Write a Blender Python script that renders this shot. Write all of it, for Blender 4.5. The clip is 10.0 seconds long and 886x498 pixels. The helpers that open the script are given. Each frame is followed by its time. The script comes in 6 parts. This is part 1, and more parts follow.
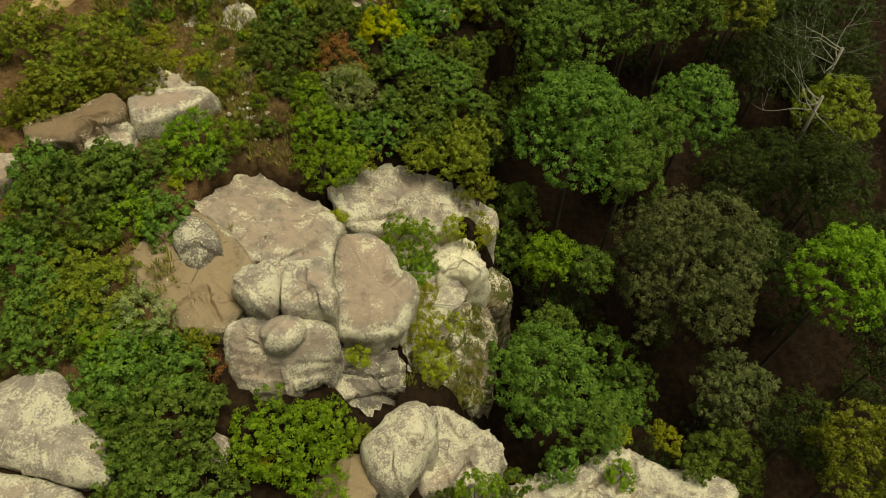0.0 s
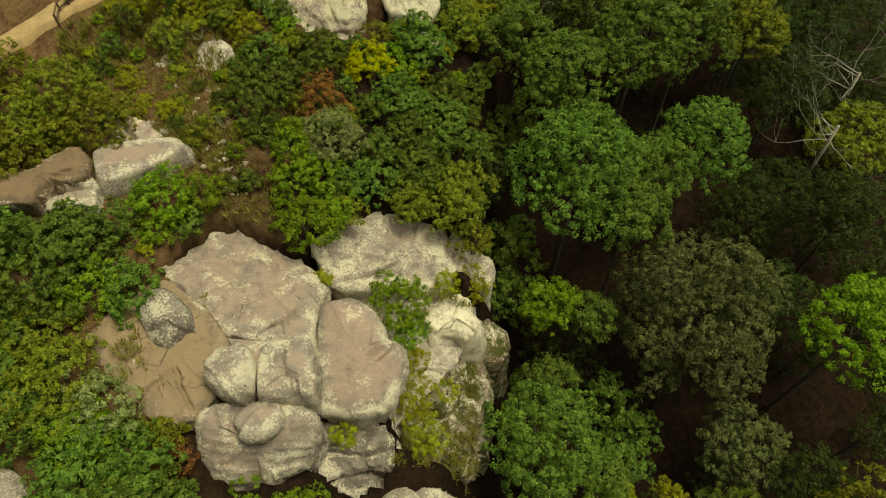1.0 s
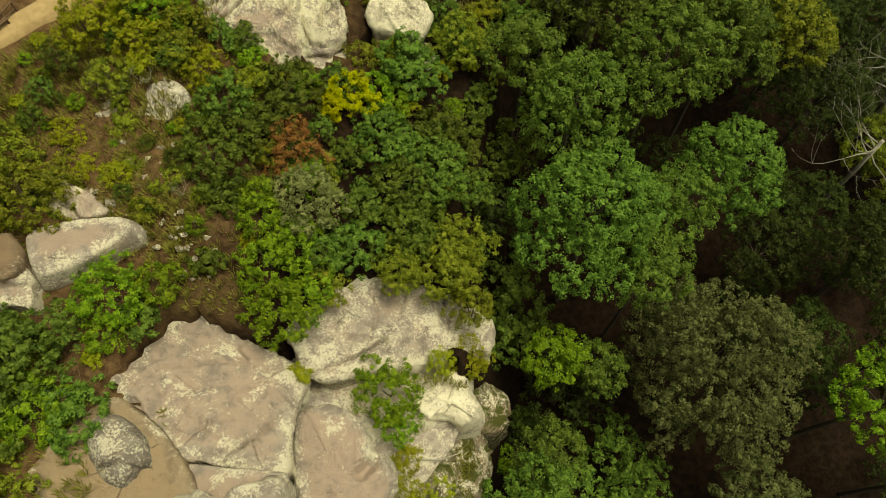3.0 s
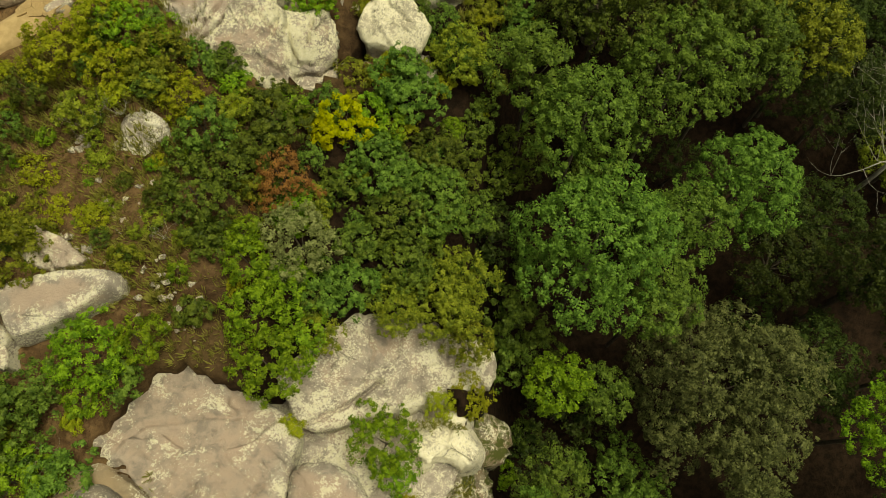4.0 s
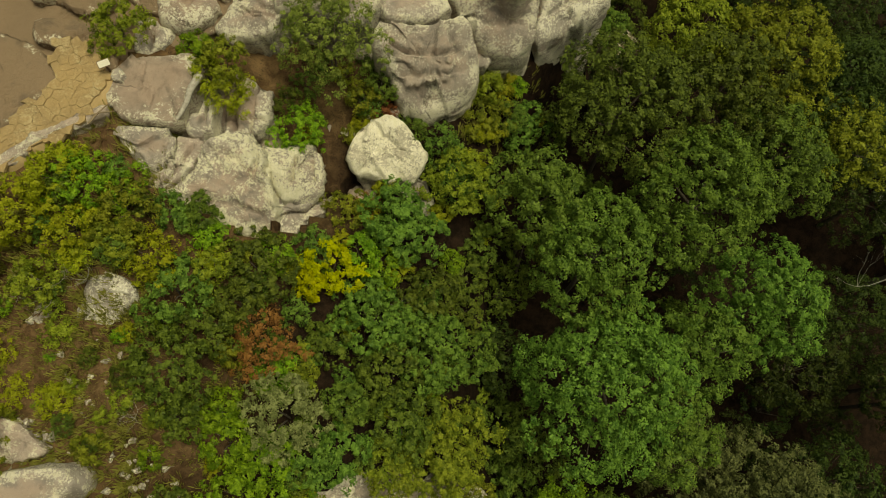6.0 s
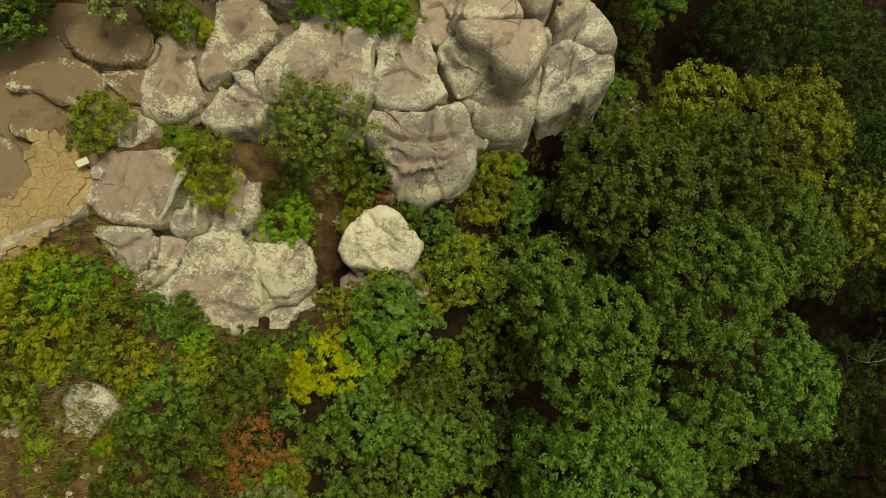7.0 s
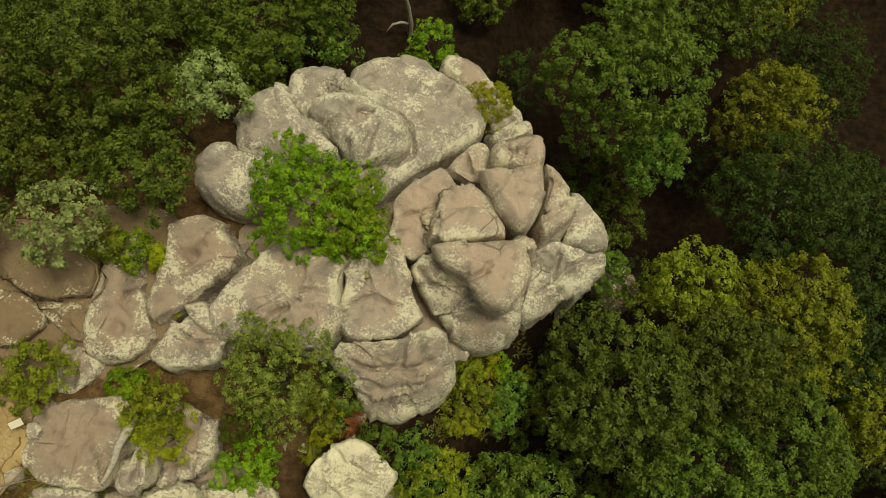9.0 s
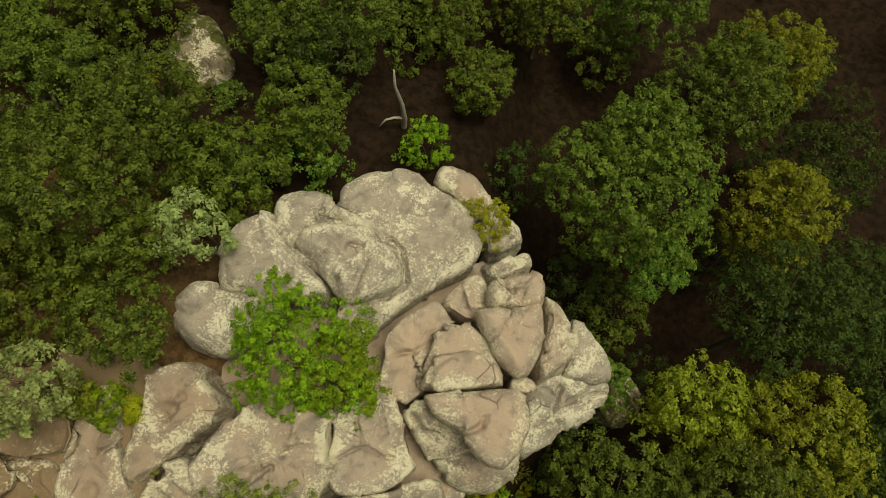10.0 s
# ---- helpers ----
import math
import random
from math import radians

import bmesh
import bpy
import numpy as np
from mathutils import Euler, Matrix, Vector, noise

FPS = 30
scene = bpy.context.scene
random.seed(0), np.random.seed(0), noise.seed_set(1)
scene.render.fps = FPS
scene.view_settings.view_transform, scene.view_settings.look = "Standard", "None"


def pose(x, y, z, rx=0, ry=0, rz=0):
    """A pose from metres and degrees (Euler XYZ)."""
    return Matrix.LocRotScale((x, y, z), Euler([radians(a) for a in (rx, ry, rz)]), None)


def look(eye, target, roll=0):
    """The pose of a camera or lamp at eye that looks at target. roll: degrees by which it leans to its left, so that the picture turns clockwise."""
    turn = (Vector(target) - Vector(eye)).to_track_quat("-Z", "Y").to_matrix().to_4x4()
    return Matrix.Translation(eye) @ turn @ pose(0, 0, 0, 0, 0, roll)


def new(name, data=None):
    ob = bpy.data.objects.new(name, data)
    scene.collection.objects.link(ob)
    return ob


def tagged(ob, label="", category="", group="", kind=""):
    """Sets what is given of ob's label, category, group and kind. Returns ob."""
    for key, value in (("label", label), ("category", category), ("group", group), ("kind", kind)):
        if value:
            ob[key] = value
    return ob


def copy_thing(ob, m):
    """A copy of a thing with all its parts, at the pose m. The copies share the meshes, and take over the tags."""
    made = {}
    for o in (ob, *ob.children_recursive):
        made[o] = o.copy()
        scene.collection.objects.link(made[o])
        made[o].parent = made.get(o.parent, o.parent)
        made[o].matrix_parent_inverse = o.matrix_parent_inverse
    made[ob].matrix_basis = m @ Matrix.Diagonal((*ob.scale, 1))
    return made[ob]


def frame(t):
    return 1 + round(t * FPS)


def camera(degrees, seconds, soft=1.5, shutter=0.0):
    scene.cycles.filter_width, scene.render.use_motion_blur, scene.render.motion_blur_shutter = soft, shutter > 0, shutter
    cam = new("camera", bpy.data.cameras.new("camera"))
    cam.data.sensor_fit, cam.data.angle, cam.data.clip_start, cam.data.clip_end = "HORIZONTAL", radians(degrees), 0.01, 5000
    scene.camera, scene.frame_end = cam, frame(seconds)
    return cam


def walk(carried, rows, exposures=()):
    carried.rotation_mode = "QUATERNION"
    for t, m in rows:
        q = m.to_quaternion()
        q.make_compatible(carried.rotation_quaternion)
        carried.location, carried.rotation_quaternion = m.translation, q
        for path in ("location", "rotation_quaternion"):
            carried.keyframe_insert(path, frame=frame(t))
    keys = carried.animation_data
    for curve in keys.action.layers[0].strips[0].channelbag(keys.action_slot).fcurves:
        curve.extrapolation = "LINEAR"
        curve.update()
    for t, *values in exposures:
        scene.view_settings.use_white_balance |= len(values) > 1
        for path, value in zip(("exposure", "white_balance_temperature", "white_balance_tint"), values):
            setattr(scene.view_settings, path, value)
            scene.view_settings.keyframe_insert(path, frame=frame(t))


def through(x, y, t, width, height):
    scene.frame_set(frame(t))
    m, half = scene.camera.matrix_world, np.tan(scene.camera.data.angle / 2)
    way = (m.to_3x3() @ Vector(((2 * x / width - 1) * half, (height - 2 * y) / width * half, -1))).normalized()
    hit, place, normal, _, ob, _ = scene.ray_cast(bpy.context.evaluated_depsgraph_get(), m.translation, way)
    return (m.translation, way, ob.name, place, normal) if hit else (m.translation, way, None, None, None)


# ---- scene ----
cam = camera(63.8, 10.0, soft=0.6)
METRES, EYE, TILT, LEAN, TURN = 65.0, 60.0, -56.5, 0.0, 0.0
ROWS = [
    (0.0, 0.0, 0.0, 0.0, -0.0, -0.0, -0.0),
    (0.5, 0.0036, 0.0292, 0.0428, -0.08, -0.75, 0.01),
    (1.0, 0.0068, 0.0575, 0.0861, -0.12, -1.55, 0.02),
    (1.5, 0.0093, 0.0861, 0.1297, -0.15, -2.64, 0.04),
    (2.0, 0.0113, 0.1142, 0.1729, -0.16, -4.63, 0.08),
    (2.5, 0.0119, 0.1424, 0.2141, -0.2, -7.01, 0.1),
    (4.0, 0.0137, 0.2275, 0.3378, -0.27, -14.11, 0.16),
    (4.5, 0.0119, 0.2543, 0.378, -0.36, -15.73, 0.16),
    (5.0, 0.0134, 0.2795, 0.4149, -0.31, -16.18, 0.17),
    (6.5, 0.0167, 0.3581, 0.531, -0.37, -17.56, 0.09),
    (7.0, 0.0188, 0.3833, 0.5674, -0.4, -17.58, 0.1),
    (7.5, 0.0226, 0.4079, 0.6052, -0.46, -17.63, 0.09),
    (8.0, 0.0265, 0.434, 0.6446, -0.58, -17.68, 0.04),
    (8.5, 0.0323, 0.4615, 0.6876, -0.66, -17.79, 0.02),
    (9.0, 0.0376, 0.4902, 0.7331, -0.64, -17.75, 0.08),
    (9.5, 0.041, 0.5211, 0.7796, -0.63, -17.72, 0.13),
    (10.0, 0.0424, 0.5543, 0.8304, -0.72, -18.01, 0.09),
]
walk(cam, [(t, pose(0, 0, EYE, TILT, LEAN, TURN) @ pose(METRES * x, METRES * y, METRES * z, 90 + pitch, roll, yaw)) for t, x, y, z, yaw, pitch, roll in ROWS],
     exposures=[(0.0, 0.08, 9300, -8.0), (1.0, 0.12, 9300, -8.0), (2.5, 0.26, 9300, -8.0), (4.5, 0.18, 9300, -9.0), (6.5, -0.09, 9300, -9.0), (8.0, -0.09, 9300, -8.5), (10.0, 0.0, 9300, -7.5)])


# ---- world, sun and exposure ----
SUN_ELEVATION, SUN_AZIMUTH = 75.0, 80.0     # azimuth from north (+y) towards east (+x)
world = bpy.data.worlds.new("overcast_sky")
scene.world = world
world.use_nodes = True
wn, wl = world.node_tree.nodes, world.node_tree.links
sky = wn.new("ShaderNodeTexSky")
sky.sky_type, sky.sun_disc = "NISHITA", False
sky.sun_elevation, sky.sun_rotation = radians(SUN_ELEVATION), radians(SUN_AZIMUTH)
sky.air_density, sky.dust_density, sky.ozone_density = 1.0, 6.0, 0.6
soft = wn.new("ShaderNodeHueSaturation")
soft.inputs["Saturation"].default_value = 0.2
wl.new(sky.outputs[0], soft.inputs["Color"])
wl.new(soft.outputs[0], wn["Background"].inputs["Color"])
wn["Background"].inputs["Strength"].default_value = 0.062

sun_data = bpy.data.lights.new("sun", "SUN")
sun_data.energy, sun_data.angle, sun_data.color = 2.35, radians(28), (1.0, 0.96, 0.89)
sun = new("sun", sun_data)
sa, se = radians(SUN_AZIMUTH), radians(SUN_ELEVATION)
sun.matrix_world = look((0, 40, 120), (-80 * math.sin(sa) * math.cos(se), 40 - 80 * math.cos(sa) * math.cos(se), 120 - 80 * math.sin(se)))
scene.view_settings.exposure = 0.0


# ---- materials ----
def nodes_of(name):
    m = bpy.data.materials.new(name)
    m.use_nodes = True
    n, l = m.node_tree.nodes, m.node_tree.links
    return m, n, l, n["Principled BSDF"]


def noise_node(n, l, co, scale, detail=6.0, rough=0.6, distortion=0.0):
    t = n.new("ShaderNodeTexNoise")
    t.inputs["Scale"].default_value, t.inputs["Detail"].default_value = scale, detail
    t.inputs["Roughness"].default_value, t.inputs["Distortion"].default_value = rough, distortion
    l.new(co, t.inputs["Vector"])
    return t.outputs["Fac"]


def ramp(n, l, fac, low, high):
    r = n.new("ShaderNodeMapRange")
    r.interpolation_type = "SMOOTHSTEP"
    r.inputs["From Min"].default_value, r.inputs["From Max"].default_value = low, high
    l.new(fac, r.inputs["Value"])
    return r.outputs[0]


def calc(n, l, op, a, b):
    m = n.new("ShaderNodeMath")
    m.operation, m.use_clamp = op, False
    for k, v in enumerate((a, b)):
        if isinstance(v, (int, float)):
            m.inputs[k].default_value = v
        else:
            l.new(v, m.inputs[k])
    return m.outputs[0]


def blend(n, l, fac, a, b):
    m = n.new("ShaderNodeMix")
    m.data_type = "RGBA"
    if isinstance(fac, (int, float)):
        m.inputs[0].default_value = fac
    else:
        l.new(fac, m.inputs[0])
    for k, v in ((6, a), (7, b)):
        if isinstance(v, tuple):
            m.inputs[k].default_value = (*v, 1)
        else:
            l.new(v, m.inputs[k])
    return m.outputs[2]


def bump(n, l, bsdf, height, strength, distance):
    b = n.new("ShaderNodeBump")
    b.inputs["Strength"].default_value, b.inputs["Distance"].default_value = strength, distance
    l.new(height, b.inputs["Height"])
    l.new(b.outputs[0], bsdf.inputs["Normal"])


def sandstone(name, pale, dark, warm, lichen, lichen_amount, warm_amount, moss=0.0):
    """Weathered sandstone: two greys, warm worn patches, speckled crustose lichen, dark streaks."""
    m, n, l, p = nodes_of(name)
    co = n.new("ShaderNodeNewGeometry").outputs["Position"]
    big = noise_node(n, l, co, 0.35, 5)
    mid = noise_node(n, l, co, 1.3, 8, 0.65, 0.4)
    fine = noise_node(n, l, co, 9.0, 8, 0.7)
    grain = noise_node(n, l, co, 24.0, 5, 0.65)
    base = blend(n, l, ramp(n, l, mid, 0.35, 0.65), dark, pale)
    attr = n.new("ShaderNodeAttribute")
    attr.attribute_name = "worn"
    wear = attr.outputs["Fac"]
    base = blend(n, l, calc(n, l, "MULTIPLY", ramp(n, l, calc(n, l, "ADD", calc(n, l, "MULTIPLY", wear, 0.60), mid), 0.64, 1.02), 0.85), base, warm)
    base = blend(n, l, calc(n, l, "MULTIPLY", ramp(n, l, big, 0.62 - 0.3 * warm_amount, 0.80 - 0.3 * warm_amount), 0.85), base, warm)
    # dark algae streaks stretched down the faces
    scale = n.new("ShaderNodeMapping")
    scale.inputs["Scale"].default_value = (1.0, 1.0, 0.22)
    l.new(co, scale.inputs["Vector"])
    streak = noise_node(n, l, scale.outputs[0], 1.6, 7, 0.7, 0.3)
    base = blend(n, l, calc(n, l, "MULTIPLY", ramp(n, l, streak, 0.58, 0.72), 0.42), base, (0.085, 0.078, 0.066))
    # lichen: ragged crusts broken by small specks, scarcer on trodden tops
    cells = n.new("ShaderNodeTexVoronoi")
    cells.inputs["Scale"].default_value = 9.0
    l.new(co, cells.inputs["Vector"])
    cell = n.new("ShaderNodeSeparateColor")
    l.new(cells.outputs["Color"], cell.inputs[0])
    patch = noise_node(n, l, co, 0.62, 5, 0.62, 0.6)
    dust = noise_node(n, l, co, 8.0, 6, 0.85, 0.2)
    patch2 = noise_node(n, l, co, 0.5, 5, 0.6, 0.8)
    patch = calc(n, l, "ADD", calc(n, l, "MULTIPLY", patch, 1.15), -0.075)
    speck = calc(n, l, "ADD", patch, calc(n, l, "MULTIPLY", calc(n, l, "SUBTRACT", cell.outputs[0], 0.5), 0.20))
    speck = calc(n, l, "ADD", speck, calc(n, l, "MULTIPLY", calc(n, l, "SUBTRACT", dust, 0.5), 1.25))
    speck = calc(n, l, "SUBTRACT", speck, calc(n, l, "MULTIPLY", calc(n, l, "MULTIPLY", wear, ramp(n, l, patch2, 0.25, 0.55)), 0.42))
    tone = blend(n, l, cell.outputs[1], lichen, (lichen[0] * 1.12, lichen[1] * 1.13, lichen[2] * 1.25))
    cut = 0.70 - 0.26 * lichen_amount
    mask = ramp(n, l, speck, cut - 0.02, cut + 0.08)
    base = blend(n, l, calc(n, l, "MULTIPLY", mask, 0.86), base, tone)
    if moss:
        wet = noise_node(n, l, co, 0.9, 7, 0.7, 0.5)
        base = blend(n, l, ramp(n, l, wet, 0.66 - 0.25 * moss, 0.76 - 0.25 * moss), base, (0.075, 0.085, 0.022))
    base = blend(n, l, calc(n, l, "MULTIPLY", ramp(n, l, grain, 0.54, 0.70), 0.32), base, (0.10, 0.088, 0.074))
    p.inputs["Roughness"].default_value = 0.9
    p.inputs["Specular IOR Level"].default_value = 0.2
    seams = n.new("ShaderNodeTexVoronoi")
    seams.feature = "DISTANCE_TO_EDGE"
    seams.inputs["Scale"].default_value = 0.28
    bent = n.new("ShaderNodeVectorMath")
    bent.operation = "ADD"
    wob = n.new("ShaderNodeTexNoise")
    wob.inputs["Scale"].default_value = 0.8
    l.new(co, wob.inputs["Vector"])
    l.new(co, bent.inputs[0])
    small = n.new("ShaderNodeVectorMath")
    small.operation = "SCALE"
    small.inputs["Scale"].default_value = 0.35
    l.new(wob.outputs["Color"], small.inputs[0])
    l.new(small.outputs[0], bent.inputs[1])
    l.new(bent.outputs[0], seams.inputs["Vector"])
    seam = ramp(n, l, seams.outputs["Distance"], 0.0, 0.016)
    h = calc(n, l, "ADD", calc(n, l, "MULTIPLY", mid, 1.0), calc(n, l, "MULTIPLY", fine, 0.75))
    some = ramp(n, l, noise_node(n, l, co, 0.3, 2, 0.5), 0.60, 0.68)
    earth = calc(n, l, "MULTIPLY", calc(n, l, "MULTIPLY", calc(n, l, "SUBTRACT", 1.0, seam), some), 0.6)
    l.new(blend(n, l, earth, base, (0.055, 0.045, 0.036)), p.inputs["Base Color"])
    h = calc(n, l, "SUBTRACT", h, calc(n, l, "MULTIPLY", calc(n, l, "MULTIPLY", calc(n, l, "SUBTRACT", 1.0, seam), some), 0.30))
    h = calc(n, l, "ADD", h, calc(n, l, "MULTIPLY", grain, 0.26))
    bump(n, l, p, h, 0.75, 0.24)
    return m


LICHEN = (0.70, 0.658, 0.505)
STONE = {
    "tan": sandstone("sandstone_tan", (0.530, 0.436, 0.380), (0.365, 0.298, 0.262), (0.515, 0.398, 0.336), LICHEN, 0.80, 0.45),
    "grey": sandstone("sandstone_grey", (0.465, 0.406, 0.366), (0.285, 0.248, 0.226), (0.455, 0.348, 0.292), LICHEN, 0.88, 0.35),
    "lichen": sandstone("sandstone_lichen", (0.445, 0.388, 0.344), (0.270, 0.233, 0.210), (0.445, 0.338, 0.282), LICHEN, 1.04, 0.35),
    "brown": sandstone("sandstone_brown", (0.430, 0.345, 0.292), (0.285, 0.228, 0.194), (0.405, 0.306, 0.250), LICHEN, 0.84, 0.4),
    "crust": sandstone("sandstone_lichen_crust", (0.445, 0.388, 0.344), (0.270, 0.233, 0.210), (0.475, 0.348, 0.284), (0.74, 0.70, 0.51), 1.25, 0.35),
    "dim": sandstone("sandstone_dark_grey", (0.300, 0.268, 0.242), (0.165, 0.146, 0.132), (0.310, 0.250, 0.208), LICHEN, 0.72, 0.2),
    "cliff": sandstone("sandstone_cliff", (0.31, 0.265, 0.200), (0.135, 0.115, 0.090), (0.25, 0.175, 0.115), LICHEN, 0.55, 0.5, 0.75),
    "frost": sandstone("sandstone_lichen_white", (0.45, 0.404, 0.364), (0.30, 0.266, 0.242), (0.42, 0.330, 0.282), (0.74, 0.70, 0.56), 0.92, 0.2),
    "pale": sandstone("sandstone_pale", (0.60, 0.545, 0.445), (0.43, 0.385, 0.312), (0.50, 0.410, 0.320), (0.84, 0.785, 0.60), 1.3, 0.15),
    "sandy": sandstone("sandstone_sandy", (0.38, 0.300, 0.216), (0.25, 0.196, 0.144), (0.37, 0.276, 0.186), LICHEN, 0.46, 0.55),
    "path": sandstone("sandstone_trodden", (0.270, 0.198, 0.140), (0.170, 0.124, 0.090), (0.275, 0.196, 0.132), LICHEN, 0.36, 0.8),
}


def foliage(name, colour, tip, shine=0.5, through=0.25):
    """Leaves: each leaf and each plant a little different."""
    m, n, l, p = nodes_of(name)
    isl = n.new("ShaderNodeNewGeometry").outputs["Random Per Island"]
    rnd = n.new("ShaderNodeObjectInfo").outputs["Random"]
    co = n.new("ShaderNodeNewGeometry").outputs["Position"]
    tuft = noise_node(n, l, co, 2.3, 3, 0.6)
    c = blend(n, l, calc(n, l, "ADD", calc(n, l, "MULTIPLY", isl, 0.32), calc(n, l, "MULTIPLY", ramp(n, l, tuft, 0.38, 0.62), 0.70)), colour, tip)
    hue = n.new("ShaderNodeHueSaturation")
    l.new(c, hue.inputs["Color"])
    l.new(calc(n, l, "ADD", 0.485, calc(n, l, "MULTIPLY", rnd, 0.03)), hue.inputs["Hue"])
    l.new(calc(n, l, "ADD", 0.8, calc(n, l, "MULTIPLY", rnd, 0.4)), hue.inputs["Value"])
    l.new(hue.outputs[0], p.inputs["Base Color"])
    p.inputs["Roughness"].default_value = shine
    p.inputs["Specular IOR Level"].default_value = 0.12
    t = n.new("ShaderNodeBsdfTranslucent")
    l.new(hue.outputs[0], t.inputs["Color"])
    mix = n.new("ShaderNodeMixShader")
    mix.inputs[0].default_value = through
    l.new(p.outputs[0], mix.inputs[1])
    l.new(t.outputs[0], mix.inputs[2])
    l.new(mix.outputs[0], n["Material Output"].inputs["Surface"])
    return m


LEAF = {
    "oak": foliage("oak_leaves", (0.036, 0.078, 0.012), (0.178, 0.280, 0.048)),
    "summer": foliage("yellowish_oak_leaves", (0.028, 0.049, 0.009), (0.150, 0.206, 0.036)),
    "dark": foliage("dark_leaves", (0.030, 0.052, 0.008), (0.152, 0.204, 0.032)),
    # darkest green: valley shade put into the leaf colour
    "deep": foliage("shade_darkened_leaves", (0.018, 0.034, 0.008), (0.064, 0.090, 0.018)),
    "bright": foliage("bright_leaves", (0.056, 0.118, 0.008), (0.240, 0.370, 0.030)),
    "olive": foliage("olive_leaves", (0.070, 0.098, 0.009), (0.285, 0.325, 0.040)),
    "pale": foliage("pale_leaves", (0.028, 0.042, 0.011), (0.190, 0.216, 0.080)),
    "silver": foliage("silvery_leaves", (0.110, 0.145, 0.045), (0.345, 0.410, 0.165)),
    "yellow": foliage("yellow_leaves", (0.25, 0.29, 0.010), (0.48, 0.51, 0.02)),
    "gold": foliage("golden_shrub_leaves", (0.138, 0.172, 0.010), (0.345, 0.360, 0.030)),
    "sage": foliage("sage_green_leaves", (0.062, 0.092, 0.016), (0.280, 0.340, 0.075)),
    "rust": foliage("rust_leaves", (0.150, 0.060, 0.022), (0.30, 0.130, 0.045)),
    "moss": foliage("mossy_shrub_leaves", (0.165, 0.195, 0.012), (0.345, 0.365, 0.032)),
}


def plain(name, a, b, scale, rough=0.9, strength=0.5, distance=0.05):
    m, n, l, p = nodes_of(name)
    co = n.new("ShaderNodeNewGeometry").outputs["Position"]
    f = noise_node(n, l, co, scale, 8, 0.65, 0.3)
    l.new(blend(n, l, ramp(n, l, f, 0.3, 0.7), a, b), p.inputs["Base Color"])
    p.inputs["Roughness"].default_value = rough
    bump(n, l, p, f, strength, distance)
    return m


BARK = plain("bark", (0.05, 0.04, 0.03), (0.13, 0.105, 0.08), 7.0)
DEADWOOD = plain("weathered_deadwood", (0.26, 0.24, 0.21), (0.46, 0.43, 0.38), 6.0)
BLEACHED = plain("bleached_branches", (0.24, 0.225, 0.20), (0.42, 0.395, 0.35), 6.0)
ROOT = plain("trodden_root", (0.16, 0.115, 0.07), (0.30, 0.23, 0.15), 6.0)
SAND = plain("sandy_trail", (0.32, 0.226, 0.112), (0.45, 0.325, 0.170), 1.6)
PANEL = plain("sign_panel", (0.60, 0.57, 0.48), (0.68, 0.65, 0.55), 12.0, 0.5, 0.05)
PLANK = plain("bench_plank", (0.10, 0.06, 0.035), (0.17, 0.105, 0.065), 9.0)


def soil():
    """Leaf litter, reddish soil, and dry grass on open ground; canopy shade is painted into the low humus."""
    m, n, l, p = nodes_of("forest_soil")
    co = n.new("ShaderNodeNewGeometry").outputs["Position"]
    big = noise_node(n, l, co, 0.18, 5)
    mid = noise_node(n, l, co, 1.4, 8, 0.7, 0.3)
    fine = noise_node(n, l, co, 11.0, 6, 0.7)
    # brown humus, blackened further to hold the shade under the trees
    shaded_humus = blend(n, l, ramp(n, l, mid, 0.35, 0.65), (0.010, 0.007, 0.005), (0.030, 0.018, 0.012))
    sandy = blend(n, l, ramp(n, l, mid, 0.35, 0.65), (0.085, 0.048, 0.026), (0.20, 0.126, 0.066))
    split = n.new("ShaderNodeSeparateXYZ")
    l.new(co, split.inputs[0])
    # by height: low ground takes the shade-blackened soil, the shelf the sandy
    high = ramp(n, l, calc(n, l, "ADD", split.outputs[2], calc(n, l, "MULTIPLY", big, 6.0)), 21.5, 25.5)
    shaded_humus = blend(n, l, calc(n, l, "MULTIPLY", ramp(n, l, fine, 0.58, 0.70), 0.5), shaded_humus, (0.038, 0.024, 0.016))
    sandy = blend(n, l, calc(n, l, "MULTIPLY", ramp(n, l, big, 0.50, 0.66), 0.35), sandy, (0.075, 0.064, 0.024))
    sandy = blend(n, l, calc(n, l, "MULTIPLY", ramp(n, l, fine, 0.58, 0.70), 0.40), sandy, (0.16, 0.108, 0.066))
    c = blend(n, l, high, shaded_humus, sandy)
    c = blend(n, l, calc(n, l, "MULTIPLY", ramp(n, l, fine, 0.46, 0.36), 0.7), c, (0.022, 0.016, 0.012))
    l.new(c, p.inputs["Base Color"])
    p.inputs["Roughness"].default_value = 0.95
    p.inputs["Specular IOR Level"].default_value = 0.04
    bump(n, l, p, calc(n, l, "ADD", mid, calc(n, l, "MULTIPLY", fine, 0.5)), 0.9, 0.2)
    return m


SOIL = soil()


# ---- mesh helpers ----
def mesh_of(name, verts, faces, material, smooth=False):
    me = bpy.data.meshes.new(name)
    me.from_pydata([tuple(v) for v in verts], [], faces)
    me.materials.append(material)
    if smooth:
        me.polygons.foreach_set("use_smooth", [True] * len(me.polygons))
    me.update()
    return me


